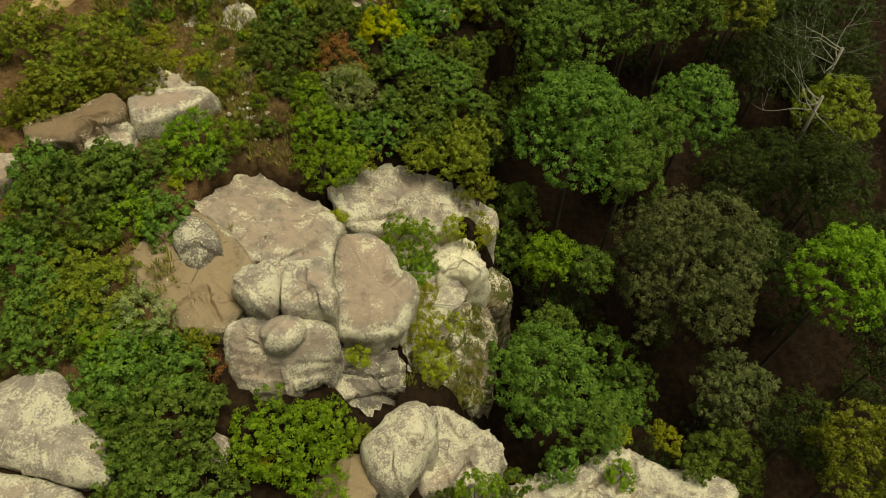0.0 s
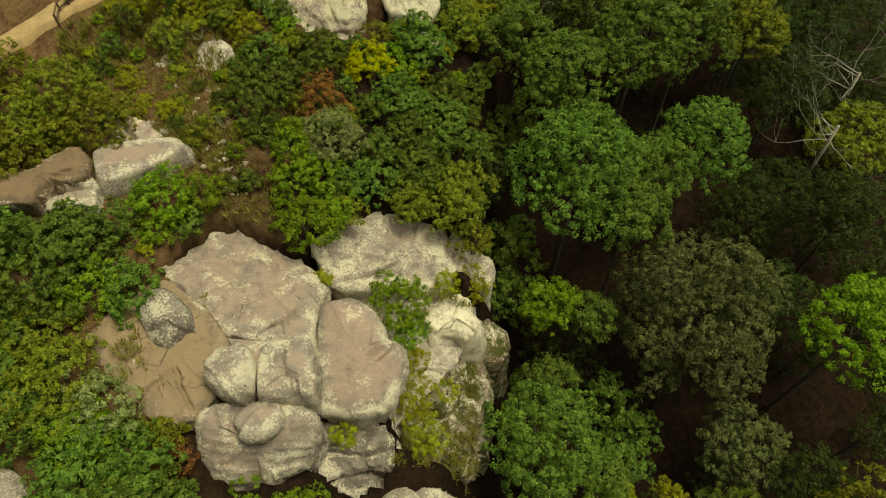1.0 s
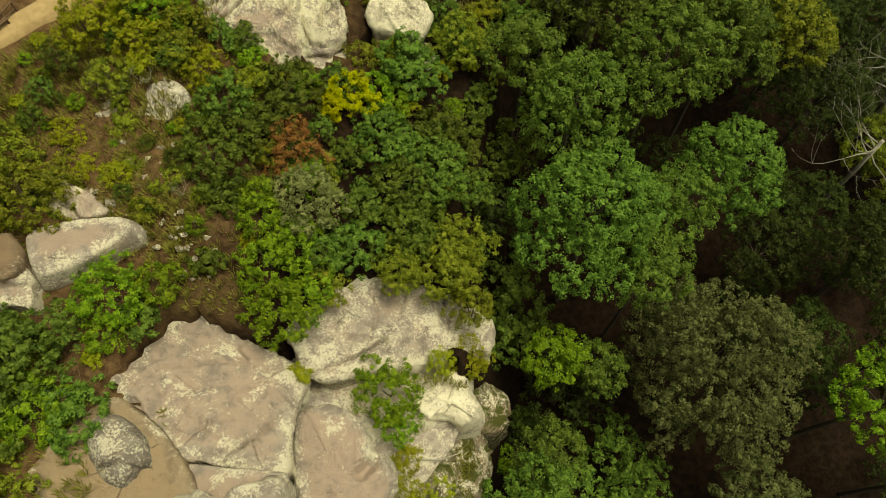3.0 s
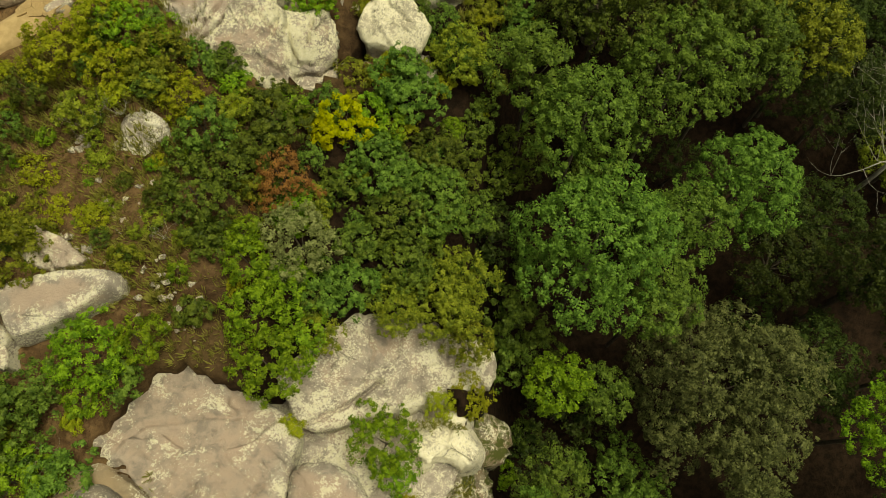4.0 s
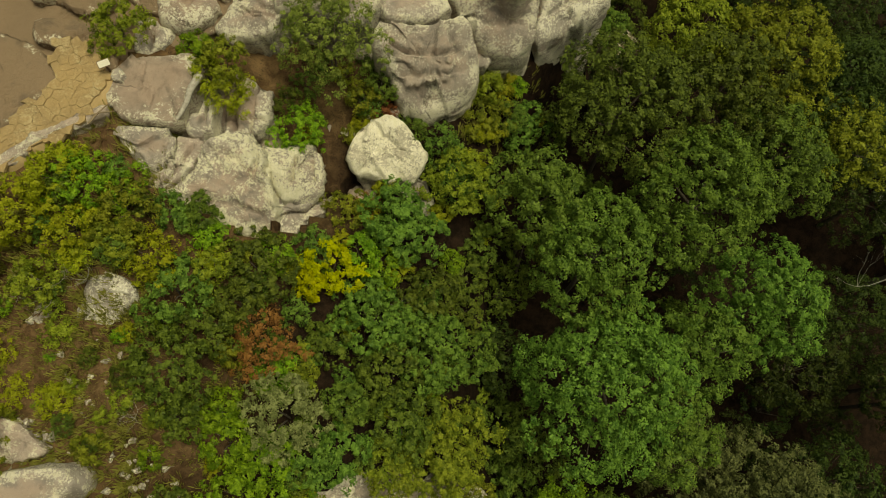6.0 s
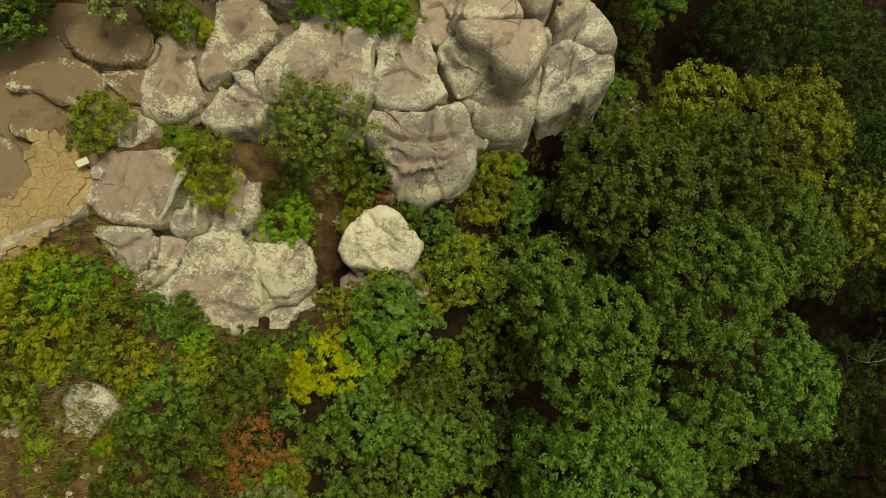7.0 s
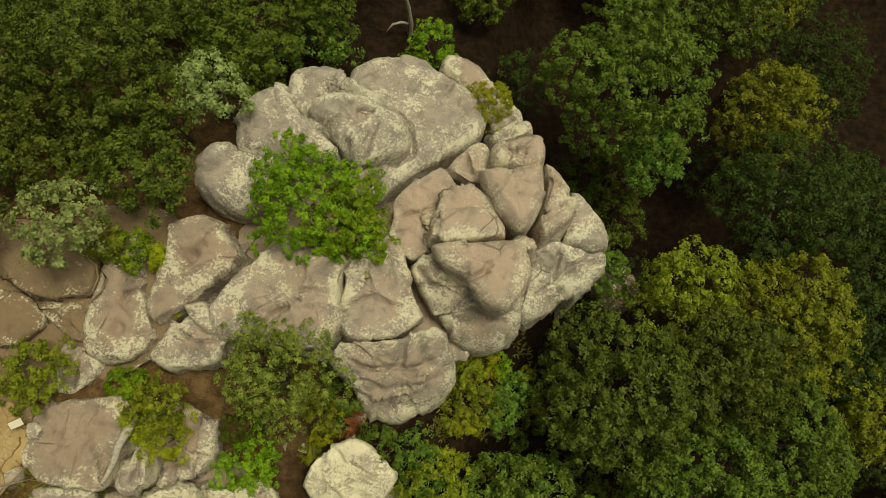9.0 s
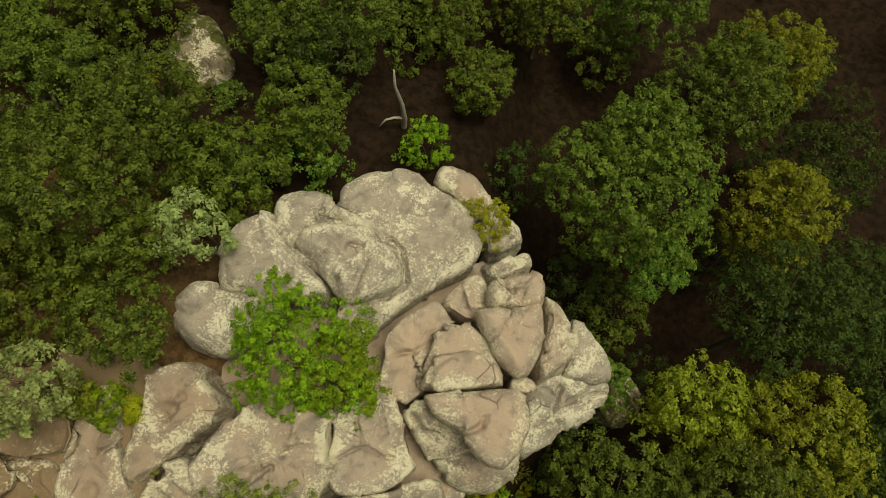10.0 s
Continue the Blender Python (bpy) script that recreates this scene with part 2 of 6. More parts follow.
def loose_mesh(name, verts, material, corners=3):
    """A mesh of loose leaves or blades from an array of their corners."""
    count = len(verts) // corners
    me = bpy.data.meshes.new(name)
    me.vertices.add(corners * count)
    me.vertices.foreach_set("co", np.asarray(verts, np.float32).ravel())
    me.loops.add(corners * count)
    me.loops.foreach_set("vertex_index", np.arange(corners * count, dtype=np.int32))
    me.polygons.add(count)
    me.polygons.foreach_set("loop_start", np.arange(0, corners * count, corners, dtype=np.int32))
    me.materials.append(material)
    me.update(calc_edges=True)
    return me


def part(name, mesh, parent, label=""):
    ob = new(name, mesh)
    ob.parent = parent
    if label:
        ob["label"] = label
    return ob


def tube(paths, sides=7):
    """Joined tapering tubes; each path is a list of (point, radius)."""
    verts, faces = [], []
    for path in paths:
        start = len(verts)
        for k, (pt, r) in enumerate(path):
            a = Vector(path[max(k - 1, 0)][0])
            b = Vector(path[min(k + 1, len(path) - 1)][0])
            along = (b - a).normalized()
            side = along.orthogonal().normalized()
            other = along.cross(side)
            for s in range(sides):
                w = 2 * math.pi * s / sides
                verts.append(Vector(pt) + r * (math.cos(w) * side + math.sin(w) * other))
        for k in range(len(path) - 1):
            for s in range(sides):
                i, j = start + k * sides + s, start + k * sides + (s + 1) % sides
                faces.append((i, j, j + sides, i + sides))
        faces.append(tuple(start + (len(path) - 1) * sides + s for s in range(sides)))
    return verts, faces


def box(size, at=(0, 0, 0), bevel=0.01):
    bm = bmesh.new()
    bmesh.ops.create_cube(bm, size=1.0, matrix=Matrix.Translation(at) @ Matrix.Diagonal((*size, 1)))
    bmesh.ops.bevel(bm, geom=bm.edges[:], offset=bevel, segments=2, affect="EDGES")
    return bm


def from_bm(name, bm, material):
    me = bpy.data.meshes.new(name)
    bm.to_mesh(me)
    bm.free()
    me.materials.append(material)
    return me


# ---- the lie of the land ----
def ground_height(x, y):
    """A sandstone shelf in the west, falling gently east to a cliff edge and then to the wooded valley."""
    x, y = np.asarray(x, float), np.asarray(y, float)
    shelf = np.interp(y, (-40, 10, 22, 32, 44, 52, 60, 68, 76, 86, 100, 160), (16, 20.3, 21, 22, 22.6, 24.6, 25.3, 25.3, 23.5, 19.5, 16, 8))
    tilt = np.interp(y, (0, 20, 30, 40, 50, 58, 66, 80, 100), (0.5, 0.45, 0.42, 0.40, 0.42, 0.40, 0.32, 0.34, 0.25))
    up = shelf - tilt * np.clip(x + 16.5, 0, 40) + 0.04 * np.clip(-x - 20, 0, 60)
    edge = np.interp(y, (-20, 8, 16, 24, 32, 40, 48, 56, 62, 68, 76, 84, 100), (4, 4, 2, 3, 4.5, 4.0, 4.5, 5.5, 8, 12, 9, 8, 10))
    low = np.interp(y, (-20, 18, 30, 45, 60, 80, 120), (-10, -8, -6, -1, 4, 5, 4)) - 0.13 * np.clip(x - 6, 0, 30) + 0.02 * np.clip(x - 45, 0, 400)
    up = up + 1.3 * np.exp(-((x + 18.5) / 3.5) ** 2 - ((y - 22.0) / 4.5) ** 2)
    beside = np.exp(-(((x + 30) * 0.67 - (y - 46.2) * 0.74) / 3.5) ** 2) * np.clip((-20 - x) / 4, 0, 1)
    up = up + beside * np.clip(24.85 - up, 0, 2.4)
    s = np.clip((x - edge + 2.5) / 6.0, 0, 1)
    s = s * s * (3 - 2 * s)
    return up * (1 - s) + np.minimum(low, up) * s


def ground_at(x, y):
    return float(ground_height(x, y))


# ---- rocks ----
FOOTPRINTS = []      # (outline, height of the rim) of each rock, to bed the ground under it
LATTICE = np.random.default_rng(5).random((32, 32, 32))


def grain(p, scale, octaves=1, fade=0.5):
    """Smooth lattice noise about zero, within one either way, at many points at once."""
    total, gain, out = 0.0, 1.0, 0.0
    q = np.asarray(p, float) * scale
    for _ in range(octaves):
        cell = np.floor(q).astype(int)
        f = q - cell
        f = f * f * (3 - 2 * f)
        value = 0.0
        for dx in (0, 1):
            for dy in (0, 1):
                for dz in (0, 1):
                    w = (f[:, 0] if dx else 1 - f[:, 0]) * (f[:, 1] if dy else 1 - f[:, 1]) * (f[:, 2] if dz else 1 - f[:, 2])
                    value = value + w * LATTICE[(cell[:, 0] + dx) % 32, (cell[:, 1] + dy) % 32, (cell[:, 2] + dz) % 32]
        out = out + gain * (2 * value - 1)
        total += gain
        gain *= fade
        q = q * 2.03 + 11.7
    return out / total


def smooth_outline(outline, step):
    """A closed curve round the corners, which it cuts a little, evenly spaced."""
    p = np.array(outline, float)
    for _ in range(3):
        after = np.roll(p, -1, 0)
        p = np.stack([0.82 * p + 0.18 * after, 0.18 * p + 0.82 * after], 1).reshape(-1, 2)
    length = np.linalg.norm(np.roll(p, -1, 0) - p, axis=1)
    along = np.concatenate([[0], np.cumsum(length)])
    at = np.linspace(0, along[-1], int(max(48, along[-1] / step)), endpoint=False)
    loop = np.vstack([p, p[:1]])
    return np.stack([np.interp(at, along, loop[:, 0]), np.interp(at, along, loop[:, 1])], 1)


def to_line(p, a, b):
    """The distance of each point from the stretch a to b, in plan."""
    d = b - a
    u = np.clip(((p - a) @ d) / max(d @ d, 1e-9), 0, 1)
    return np.linalg.norm(p - a - u[:, None] * d, axis=1)


def rock(label, stone, outline, rim, rise=0.8, slope=(0.0, 0.0), power=3.0, fillet=None, depth=None, lean=0.05, rough=1.0, bedding=0.10, cracks=(), dents=(), name="boulder", group="", grow=0.05, worn=None, fine=0.12):
    """A weathered sandstone body: a plan outline, the height of its rim, a top that rounds off within the fillet, and sides that go down into the ground.
    cracks: (line, width, depth); dents: (x, y, radius, depth), negative for a knob."""
    pts = smooth_outline(outline, fine)
    count = len(pts)
    centre = pts.mean(0)
    reach = float(np.linalg.norm(pts - centre, axis=1).mean())
    pts = centre + (pts - centre) * (1 + grow / reach)
    seed = np.array((centre[0] * 3.1, centre[1] * 1.7, rim * 2.3))
    jag = grain(np.c_[pts, np.full(count, rim)] + seed, 1.1, 4, 0.6)
    pts = centre + (pts - centre) * (1 + (0.10 * min(rough, 1.5) * jag / reach)[:, None])
    FOOTPRINTS.append((pts, rim, slope, centre))
    level = rim + slope[0] * (pts[:, 0] - centre[0]) + slope[1] * (pts[:, 1] - centre[1])
    floor = min(float(ground_height(pts[:, 0], pts[:, 1]).min()) - 0.8, float(level.min()) - 1.0)
    bare = WORN[stone] if worn is None else worn
    round_off = fillet * (0.5 if fillet < 0.5 else 0.7 if fillet < 0.7 else 0.9) if fillet else reach * float(np.interp(power, (1.7, 2.4, 3.0, 4.0, 6.0), (0.9, 0.7, 0.45, 0.25, 0.12)))

    top_rings = int(min(44, max(14, reach / (1.2 * fine))))
    s = 1 - (np.arange(top_rings) / top_rings)[::-1] ** 1.15
    top = (centre + (pts - centre)[None] * s[:, None, None]).reshape(-1, 2)
    inside = np.full(len(top), 1e9)
    for k in range(0, count, 3):
        inside = np.minimum(inside, to_line(top, pts[k], pts[min(k + 3, count) % count]))
    inside[-count:] = 0.0
    deepest = max(float(inside.max()), 0.3)
    radius = min(round_off, deepest)
    edge = np.clip(inside / radius, 0, 1)
    share = min(1.0, 0.55 + 0.45 * radius / deepest)
    height = rise * (share * np.sqrt(1 - (1 - edge) ** 2) + (1 - share) * (1 - (1 - inside / deepest) ** 2))
    top_z = rim + slope[0] * (top[:, 0] - centre[0]) + slope[1] * (top[:, 1] - centre[1]) + height

    deep = np.full(count, depth) if depth else level - floor
    side_rings = int(min(26, max(6, deep.max() / 0.32)))
    u = np.arange(1, side_rings + 1) / side_rings
    out = 1 - lean * np.sin(np.minimum(u * 2.2, 1.57)) + 0.02 * u
    side = (centre + (pts - centre)[None] * out[:, None, None]).reshape(-1, 2)
    side_z = (level[None] - deep[None] * u[:, None]).reshape(-1)

    verts = np.vstack([[(*centre, top_z[0])], np.c_[top, top_z], np.c_[side, side_z]])
    rings = top_rings + side_rings
    k = np.arange(count)
    after = (k + 1) % count
    a = 1 + (np.arange(rings - 1) * count)[:, None] + k[None]
    b = 1 + (np.arange(rings - 1) * count)[:, None] + after[None]
    quads = np.stack([a, a + count, b + count, b], -1).reshape(-1, 4)
    faces = [(0, 1 + int(i), 1 + int(j)) for i, j in zip(k, after)] + quads.tolist()
    me = mesh_of(name, verts.tolist(), faces, STONE[stone], True)
    nrm = np.empty(len(verts) * 3)
    me.vertex_normals.foreach_get("vector", nrm)
    nrm = nrm.reshape(-1, 3)

    c = verts + seed
    gap = np.concatenate([[deepest], inside, np.zeros(len(side))])
    shift = 0.17 * rough * min(1.0, reach / 2.5) * grain(c, 0.42, 2)
    shift += 0.13 * rough * grain(c, 1.1, 3, 0.55)
    shift -= 0.055 * rough * np.abs(grain(c, 3.0, 3, 0.6))
    shift += 0.030 * rough * grain(c, 6.5, 2, 0.6)
    # flat flakes that have come away: shallow steps along the levels of a slow noise
    flake = grain(c, 0.55, 2) * 3.2
    shift += 0.08 * rough * (np.clip((flake - np.floor(flake)) * 12, 0, 1) - 0.5)
    # joints split the body into facets, each tilted a little its own way
    dice = np.random.default_rng(int(abs(centre[0] * 97 + centre[1] * 31)) + 3)
    low, high = verts.min(0), verts.max(0)
    number = int(np.clip(np.prod(high[:2] - low[:2]) / 2.6, 4, 26))
    seats = dice.uniform(low, high, (number, 3))
    seats[:, 2] = dice.uniform(high[2] - 2.5, high[2], number)
    tilts = dice.uniform(-0.13, 0.13, (number, 3))
    open_joint = dice.uniform(0, 1, (number, number))
    bent = verts + 0.16 * np.stack([grain(c, 1.3, 3), grain(c + 17.0, 1.3, 3), grain(c + 29.0, 1.3, 3)], 1)
    away = np.stack([np.linalg.norm((bent - q) * np.array((1, 1, 0.6)), axis=1) for q in seats], 1)
    order = np.argsort(away, axis=1)[:, :2]
    row = np.arange(len(verts))
    split = away[row, order[:, 1]] - away[row, order[:, 0]]
    mine = order[:, 0]
    shift += min(rough, 1.3) * np.clip(np.sum((verts - seats[mine]) * tilts[mine], 1), -0.22, 0.22)
    wide_open = open_joint[np.minimum(order[:, 0], order[:, 1]), np.maximum(order[:, 0], order[:, 1])] > 0.62
    shift -= 0.17 * min(rough, 1.2) * wide_open * np.clip(1.2 - split / 0.13, 0, 1)
    steep = np.clip(1 - np.abs(nrm[:, 2]) - 0.15, 0, 1)
    if bedding:
        layer = verts[:, 2] * 1.7 + 0.14 * (verts[:, 0] + verts[:, 1]) + 0.7 * grain(c, 0.3)
        shift += bedding * steep * (np.clip(np.abs(layer % 1.0 - 0.5) * 5, 0, 1) - 0.7) + 0.05 * steep * grain(c * np.array((0.8, 0.8, 5.0)), 1.0)
    drop = np.zeros(len(verts))
    wob = 0.16 * np.stack([grain(c, 1.6, 2), grain(c + 40.0, 1.6, 2)], 1)
    for line, width, cut in cracks:
        line = np.array(line, float)
        near = np.full(len(verts), 1e9)
        for p, q in zip(line, line[1:]):
            near = np.minimum(near, to_line(verts[:, :2] + wob, p, q))
        drop = np.maximum(drop, 1.9 * cut * np.clip(1.3 - near / (1.15 * width), 0, 1))
        shift += 0.10 * np.exp(-(near / 0.5) ** 2) * (near > width) * np.sign(grain(c, 0.5))
    for x0, y0, wide, cut in dents:
        d = np.hypot(verts[:, 0] - x0 + wob[:, 0] * min(1.0, wide), verts[:, 1] - y0 + wob[:, 1] * min(1.0, wide)) / wide
        drop += cut * (1.9 if 0 < cut and wide < 1.0 else 1.0) * np.exp(-np.minimum(d, 3.0) ** 4)
    verts = verts + nrm * shift[:, None]
    verts[:, 2] -= drop
    me.vertices.foreach_set("co", verts.astype(np.float32).ravel())
    me.update()
    trodden = np.clip((gap + 0.75 * grain(c, 0.55, 3) - 0.15) / 0.9, 0, 1)
    wear = me.attributes.new("worn", "FLOAT", "POINT")
    wear.data.foreach_set("value", (bare * trodden * (1 - 0.8 * steep)).astype(np.float32))
    ob = new(name, me)
    tagged(ob, label, "rock", group)
    return ob


WORN = {"brown": 0.9, "crust": 0.4, "dim": 0.3, "frost": 0.35, "tan": 0.9, "grey": 0.75, "lichen": 0.55, "cliff": 0.0, "pale": 0.1, "path": 1.0, "sandy": 1.0}
LOW, HIGH = "outcrop above the valley trees", "stacked outcrop at the cliff edge"

# bedrock under the outcrops
rock("grey sandstone bedrock under the southern outcrop", "grey", [(-16.4, 28.6), (-13.2, 32.8), (-9.4, 32.6), (-8.4, 34.6), (-4.0, 37.0), (2.2, 34.6), (3.2, 30.4), (1.6, 26.6), (-2.0, 22.4), (-4.0, 19.4), (-8.0, 17.4), (-12.6, 18.0), (-15.0, 23.4)], 14.0, 0.5, (-0.28, -0.03), 4.0, worn=0.1, grow=0.0, fine=0.3, group="outcrop above the valley trees")
rock("layered sandstone bedrock under the trail outcrop", "grey", [(-16.4, 58.0), (-14.0, 59.6), (-11.0, 59.6), (-8.4, 58.0), (-5.8, 55.0), (-6.4, 52.8), (-8.8, 51.6), (-12.0, 52.6), (-15.4, 54.8)], 21.2, 0.5, (-0.22, 0.04), 4.0, grow=0.0, fine=0.3, group="layered outcrop below the trail")
rock("grey sandstone bedrock under the stacked outcrop", "grey", [(-9.6, 62.6), (-9.8, 66.8), (-8.6, 71.4), (-6.0, 75.0), (0.0, 77.2), (5.0, 75.4), (8.0, 72.8), (11.0, 70.0), (9.4, 66.0), (5.4, 63.4), (2.4, 61.0), (-2.4, 61.6), (-5.6, 62.8)], 20.7, 0.4, (-0.16, 0.0), 4.0, grow=0.0, fine=0.3, worn=1.0, group="stacked outcrop at the cliff edge")
rock("flat trodden sandstone bedrock at the trail end", "path", [(-27.0, 58.6), (-20.5, 57.6), (-16.6, 58.8), (-15.4, 60.0), (-13.2, 60.6), (-10.8, 62.0), (-10.2, 66.0), (-10.6, 69.4), (-17.0, 69.6), (-27.0, 68.6)], 24.55, 0.2, (0.0, 0.0), 9.0, grow=0.0, fine=0.3, rough=0.8, group="slabs around the trail end")

# the southern outcrop: a broad slab, a knob, two square bosses over a rounded jaw
rock("broad pinkish sandstone slab with lichen-pale rim", "lichen", [(-17.9, 29.6), (-16.5, 32.0), (-15.1, 33.9), (-13.1, 34.2), (-11.1, 32.8), (-9.2, 31.9), (-8.1, 31.4), (-7.4, 30.4), (-7.3, 29.5), (-7.6, 27.9), (-7.7, 26.5), (-7.4, 24.5), (-8.5, 24.6), (-10.3, 24.9), (-12.3, 25.0), (-13.9, 25.4), (-14.7, 25.4), (-16.1, 27.8), (-16.9, 28.5)], 19.43, 0.55, (-0.26, -0.25), fillet=0.5, worn=0.6, cracks=[([(-16.1, 28.5), (-14.8, 26.7), (-13.6, 25.4)], 0.1, 0.25), ([(-13.6, 25.4), (-12.9, 26.4), (-12.1, 27.1)], 0.09, 0.18), ([(-10.8, 25.2), (-9.8, 26.1), (-8.7, 27.2)], 0.09, 0.18), ([(-16.6, 28.9), (-15.0, 30.4), (-12.6, 30.7), (-10.2, 31.0)], 0.14, 0.12)], dents=[(-13.1, 28.6, 1.9, 0.28), (-8.9, 29.7, 0.9, -0.25)], group=LOW)
rock("small rounded grey sandstone knob on a tan ledge", "dim", [(-17.5, 26.4), (-17.1, 27.0), (-16.1, 27.2), (-15.1, 26.7), (-14.2, 25.6), (-13.9, 24.7), (-14.5, 24.2), (-15.4, 23.5), (-16.3, 24.0), (-17.3, 25.0)], 22.00, 1.2, (0.11, 0.29), fillet=1.0, worn=0.0, rough=0.5, cracks=[([(-16.5, 24.5), (-15.2, 24.8), (-14.0, 24.2)], 0.1, 0.2)], group=LOW)
rock("sandy worn sandstone ledge around a knob", "sandy", [(-21.0, 24.4), (-19.5, 26.2), (-16.8, 28.6), (-13.8, 26.6), (-11.6, 23.6), (-12.2, 21.2), (-13.4, 19.6), (-15.0, 19.3), (-16.6, 20.2), (-19.1, 22.2)], 21.5, 0.5, (0.0, 0.05), 5.0, rough=0.45, cracks=[([(-16.4, 21.2), (-14.6, 22.2)], 0.15, 0.25), ([(-14.6, 22.2), (-13.6, 20.2)], 0.15, 0.2)], group=LOW)
rock("rounded square lichen-spotted sandstone boss", "lichen", [(-12.8, 21.4), (-12.7, 22.4), (-12.3, 23.2), (-11.5, 23.4), (-10.2, 23.0), (-9.9, 21.8), (-10.0, 20.9), (-10.7, 20.5), (-11.8, 20.6)], 22.64, 1.0, (0.03, 0.26), fillet=0.75, depth=2.6, lean=0.12, worn=0.4, group=LOW)
rock("rounded square brown sandstone boss with lichen rim", "grey", [(-9.9, 20.6), (-10.1, 22.8), (-9.6, 23.7), (-8.5, 24.0), (-7.1, 24.0), (-6.8, 22.8), (-6.5, 21.2), (-6.5, 20.3), (-7.7, 20.6), (-8.9, 20.5), (-9.5, 20.4)], 22.11, 0.9, (-0.01, 0.18), fillet=0.55, depth=2.8, lean=0.06, worn=0.5, cracks=[([(-8.5, 23.3), (-8.2, 21.8), (-7.8, 20.4)], 0.1, 0.15)], group=LOW)
rock("massive rounded grey sandstone bulge with lichen bands", "grey", [(-13.5, 20.3), (-11.6, 20.7), (-9.2, 20.8), (-7.0, 20.6), (-6.6, 19.8), (-6.9, 18.8), (-7.6, 17.8), (-9.1, 17.1), (-10.6, 16.7), (-12.0, 16.7), (-13.0, 17.1), (-13.5, 18.0), (-13.6, 19.1)], 18.97, 1.5, (-0.11, 1.04), fillet=2.1, lean=0.02, bedding=0.2, worn=0.6, rough=0.45, cracks=[([(-13.0, 16.8), (-11.2, 16.9), (-9.2, 16.8), (-7.6, 17.4)], 0.13, 0.3), ([(-12.2, 17.8), (-9.8, 17.6), (-6.9, 18.3)], 0.12, 0.14)], group=LOW)
rock("round lip of grey sandstone below a boss", "grey", [(-11.3, 19.3), (-11.2, 20.0), (-10.5, 20.6), (-9.1, 20.9), (-8.4, 20.5), (-8.4, 19.4), (-9.3, 18.6), (-10.5, 18.6)], 21.00, 0.8, (-0.00, 0.00), fillet=0.7, depth=2.4, lean=0.1, worn=0.7, group=LOW)
rock("worn sandstone neck joining slab and bosses", "grey", [(-14.6, 25.6), (-12.4, 25.1), (-10.2, 24.8), (-7.4, 24.6), (-7.2, 23.5), (-8.9, 22.1), (-10.8, 21.7), (-13.2, 22.1), (-14.4, 23.5)], 20.40, 0.5, (0.00, 0.00), fillet=0.4, worn=1.0, rough=0.6, group=LOW)
rock("heart-shaped sandstone boulder with brown worn crown", "lichen", [(-7.6, 26.2), (-7.4, 27.6), (-6.7, 28.5), (-5.2, 28.4), (-4.0, 27.7), (-3.2, 26.7), (-3.0, 25.8), (-2.3, 25.8), (-1.6, 24.8), (-1.5, 23.8), (-2.2, 22.9), (-2.4, 22.0), (-3.3, 21.3), (-4.7, 21.0), (-5.7, 21.1), (-7.1, 21.1), (-7.3, 22.0), (-7.5, 24.0)], 17.73, 1.3, (-0.03, 0.23), fillet=0.8, worn=0.75, lean=0.1, rough=0.6, cracks=[([(-3.0, 25.3), (-3.7, 24.6)], 0.3, 0.35), ([(-6.7, 21.7), (-5.1, 21.4), (-3.1, 21.7)], 0.12, 0.15)], group=LOW)
rock("low grey sandstone block below a heart-shaped boulder", "dim", [(-7.8, 21.5), (-6.3, 21.8), (-4.4, 21.7), (-3.1, 21.5), (-2.2, 20.4), (-2.2, 19.3), (-3.7, 18.7), (-5.9, 18.3), (-7.2, 18.6), (-8.2, 19.0), (-7.8, 20.4)], 13.91, 0.7, (-0.02, 0.24), fillet=0.5, bedding=0.2, rough=1.4, cracks=[([(-7.0, 19.8), (-4.7, 19.5), (-2.5, 20.2)], 0.1, 0.25)], group=LOW)
rock("long lichen-covered sandstone slab under shrubs", "lichen", [(-8.9, 33.9), (-7.7, 35.5), (-6.3, 37.1), (-4.1, 38.3), (-2.5, 37.9), (-0.6, 37.9), (1.8, 37.8), (3.7, 37.1), (4.6, 35.9), (4.5, 34.0), (0.8, 32.3), (-1.1, 31.5), (-2.6, 31.4), (-5.2, 30.5), (-6.5, 30.3), (-7.4, 30.7), (-8.4, 32.4)], 14.37, 0.7, (-0.50, -0.06), fillet=0.5, worn=0.3, cracks=[([(-7.0, 30.6), (-4.8, 31.8), (-2.9, 33.3)], 0.12, 0.3), ([(-3.9, 37.9), (-3.4, 35.2), (-3.9, 32.0)], 0.1, 0.15), ([(0.8, 37.4), (1.3, 34.6)], 0.12, 0.3)], dents=[(-5.1, 35.9, 0.8, 0.12)], group=LOW)
rock("pale pointed sandstone knob at the cliff edge", "pale", [(-0.9, 29.5), (-0.7, 30.3), (0.1, 31.2), (1.1, 31.8), (2.1, 31.8), (3.1, 30.2), (3.7, 29.4), (3.4, 28.5), (2.0, 28.1), (0.8, 28.4), (-0.5, 27.9)], 12.69, 1.2, (-0.08, 0.21), fillet=0.8, rough=1.6, group=LOW)
rock("tawny sandstone spur at the cliff edge", "cliff", [(2.3, 31.6), (4.1, 32.3), (6.0, 31.6), (6.2, 30.4), (5.0, 28.8), (2.9, 28.4)], 8.0, 1.0, (-0.35, 0.0), 2.2, group=LOW)
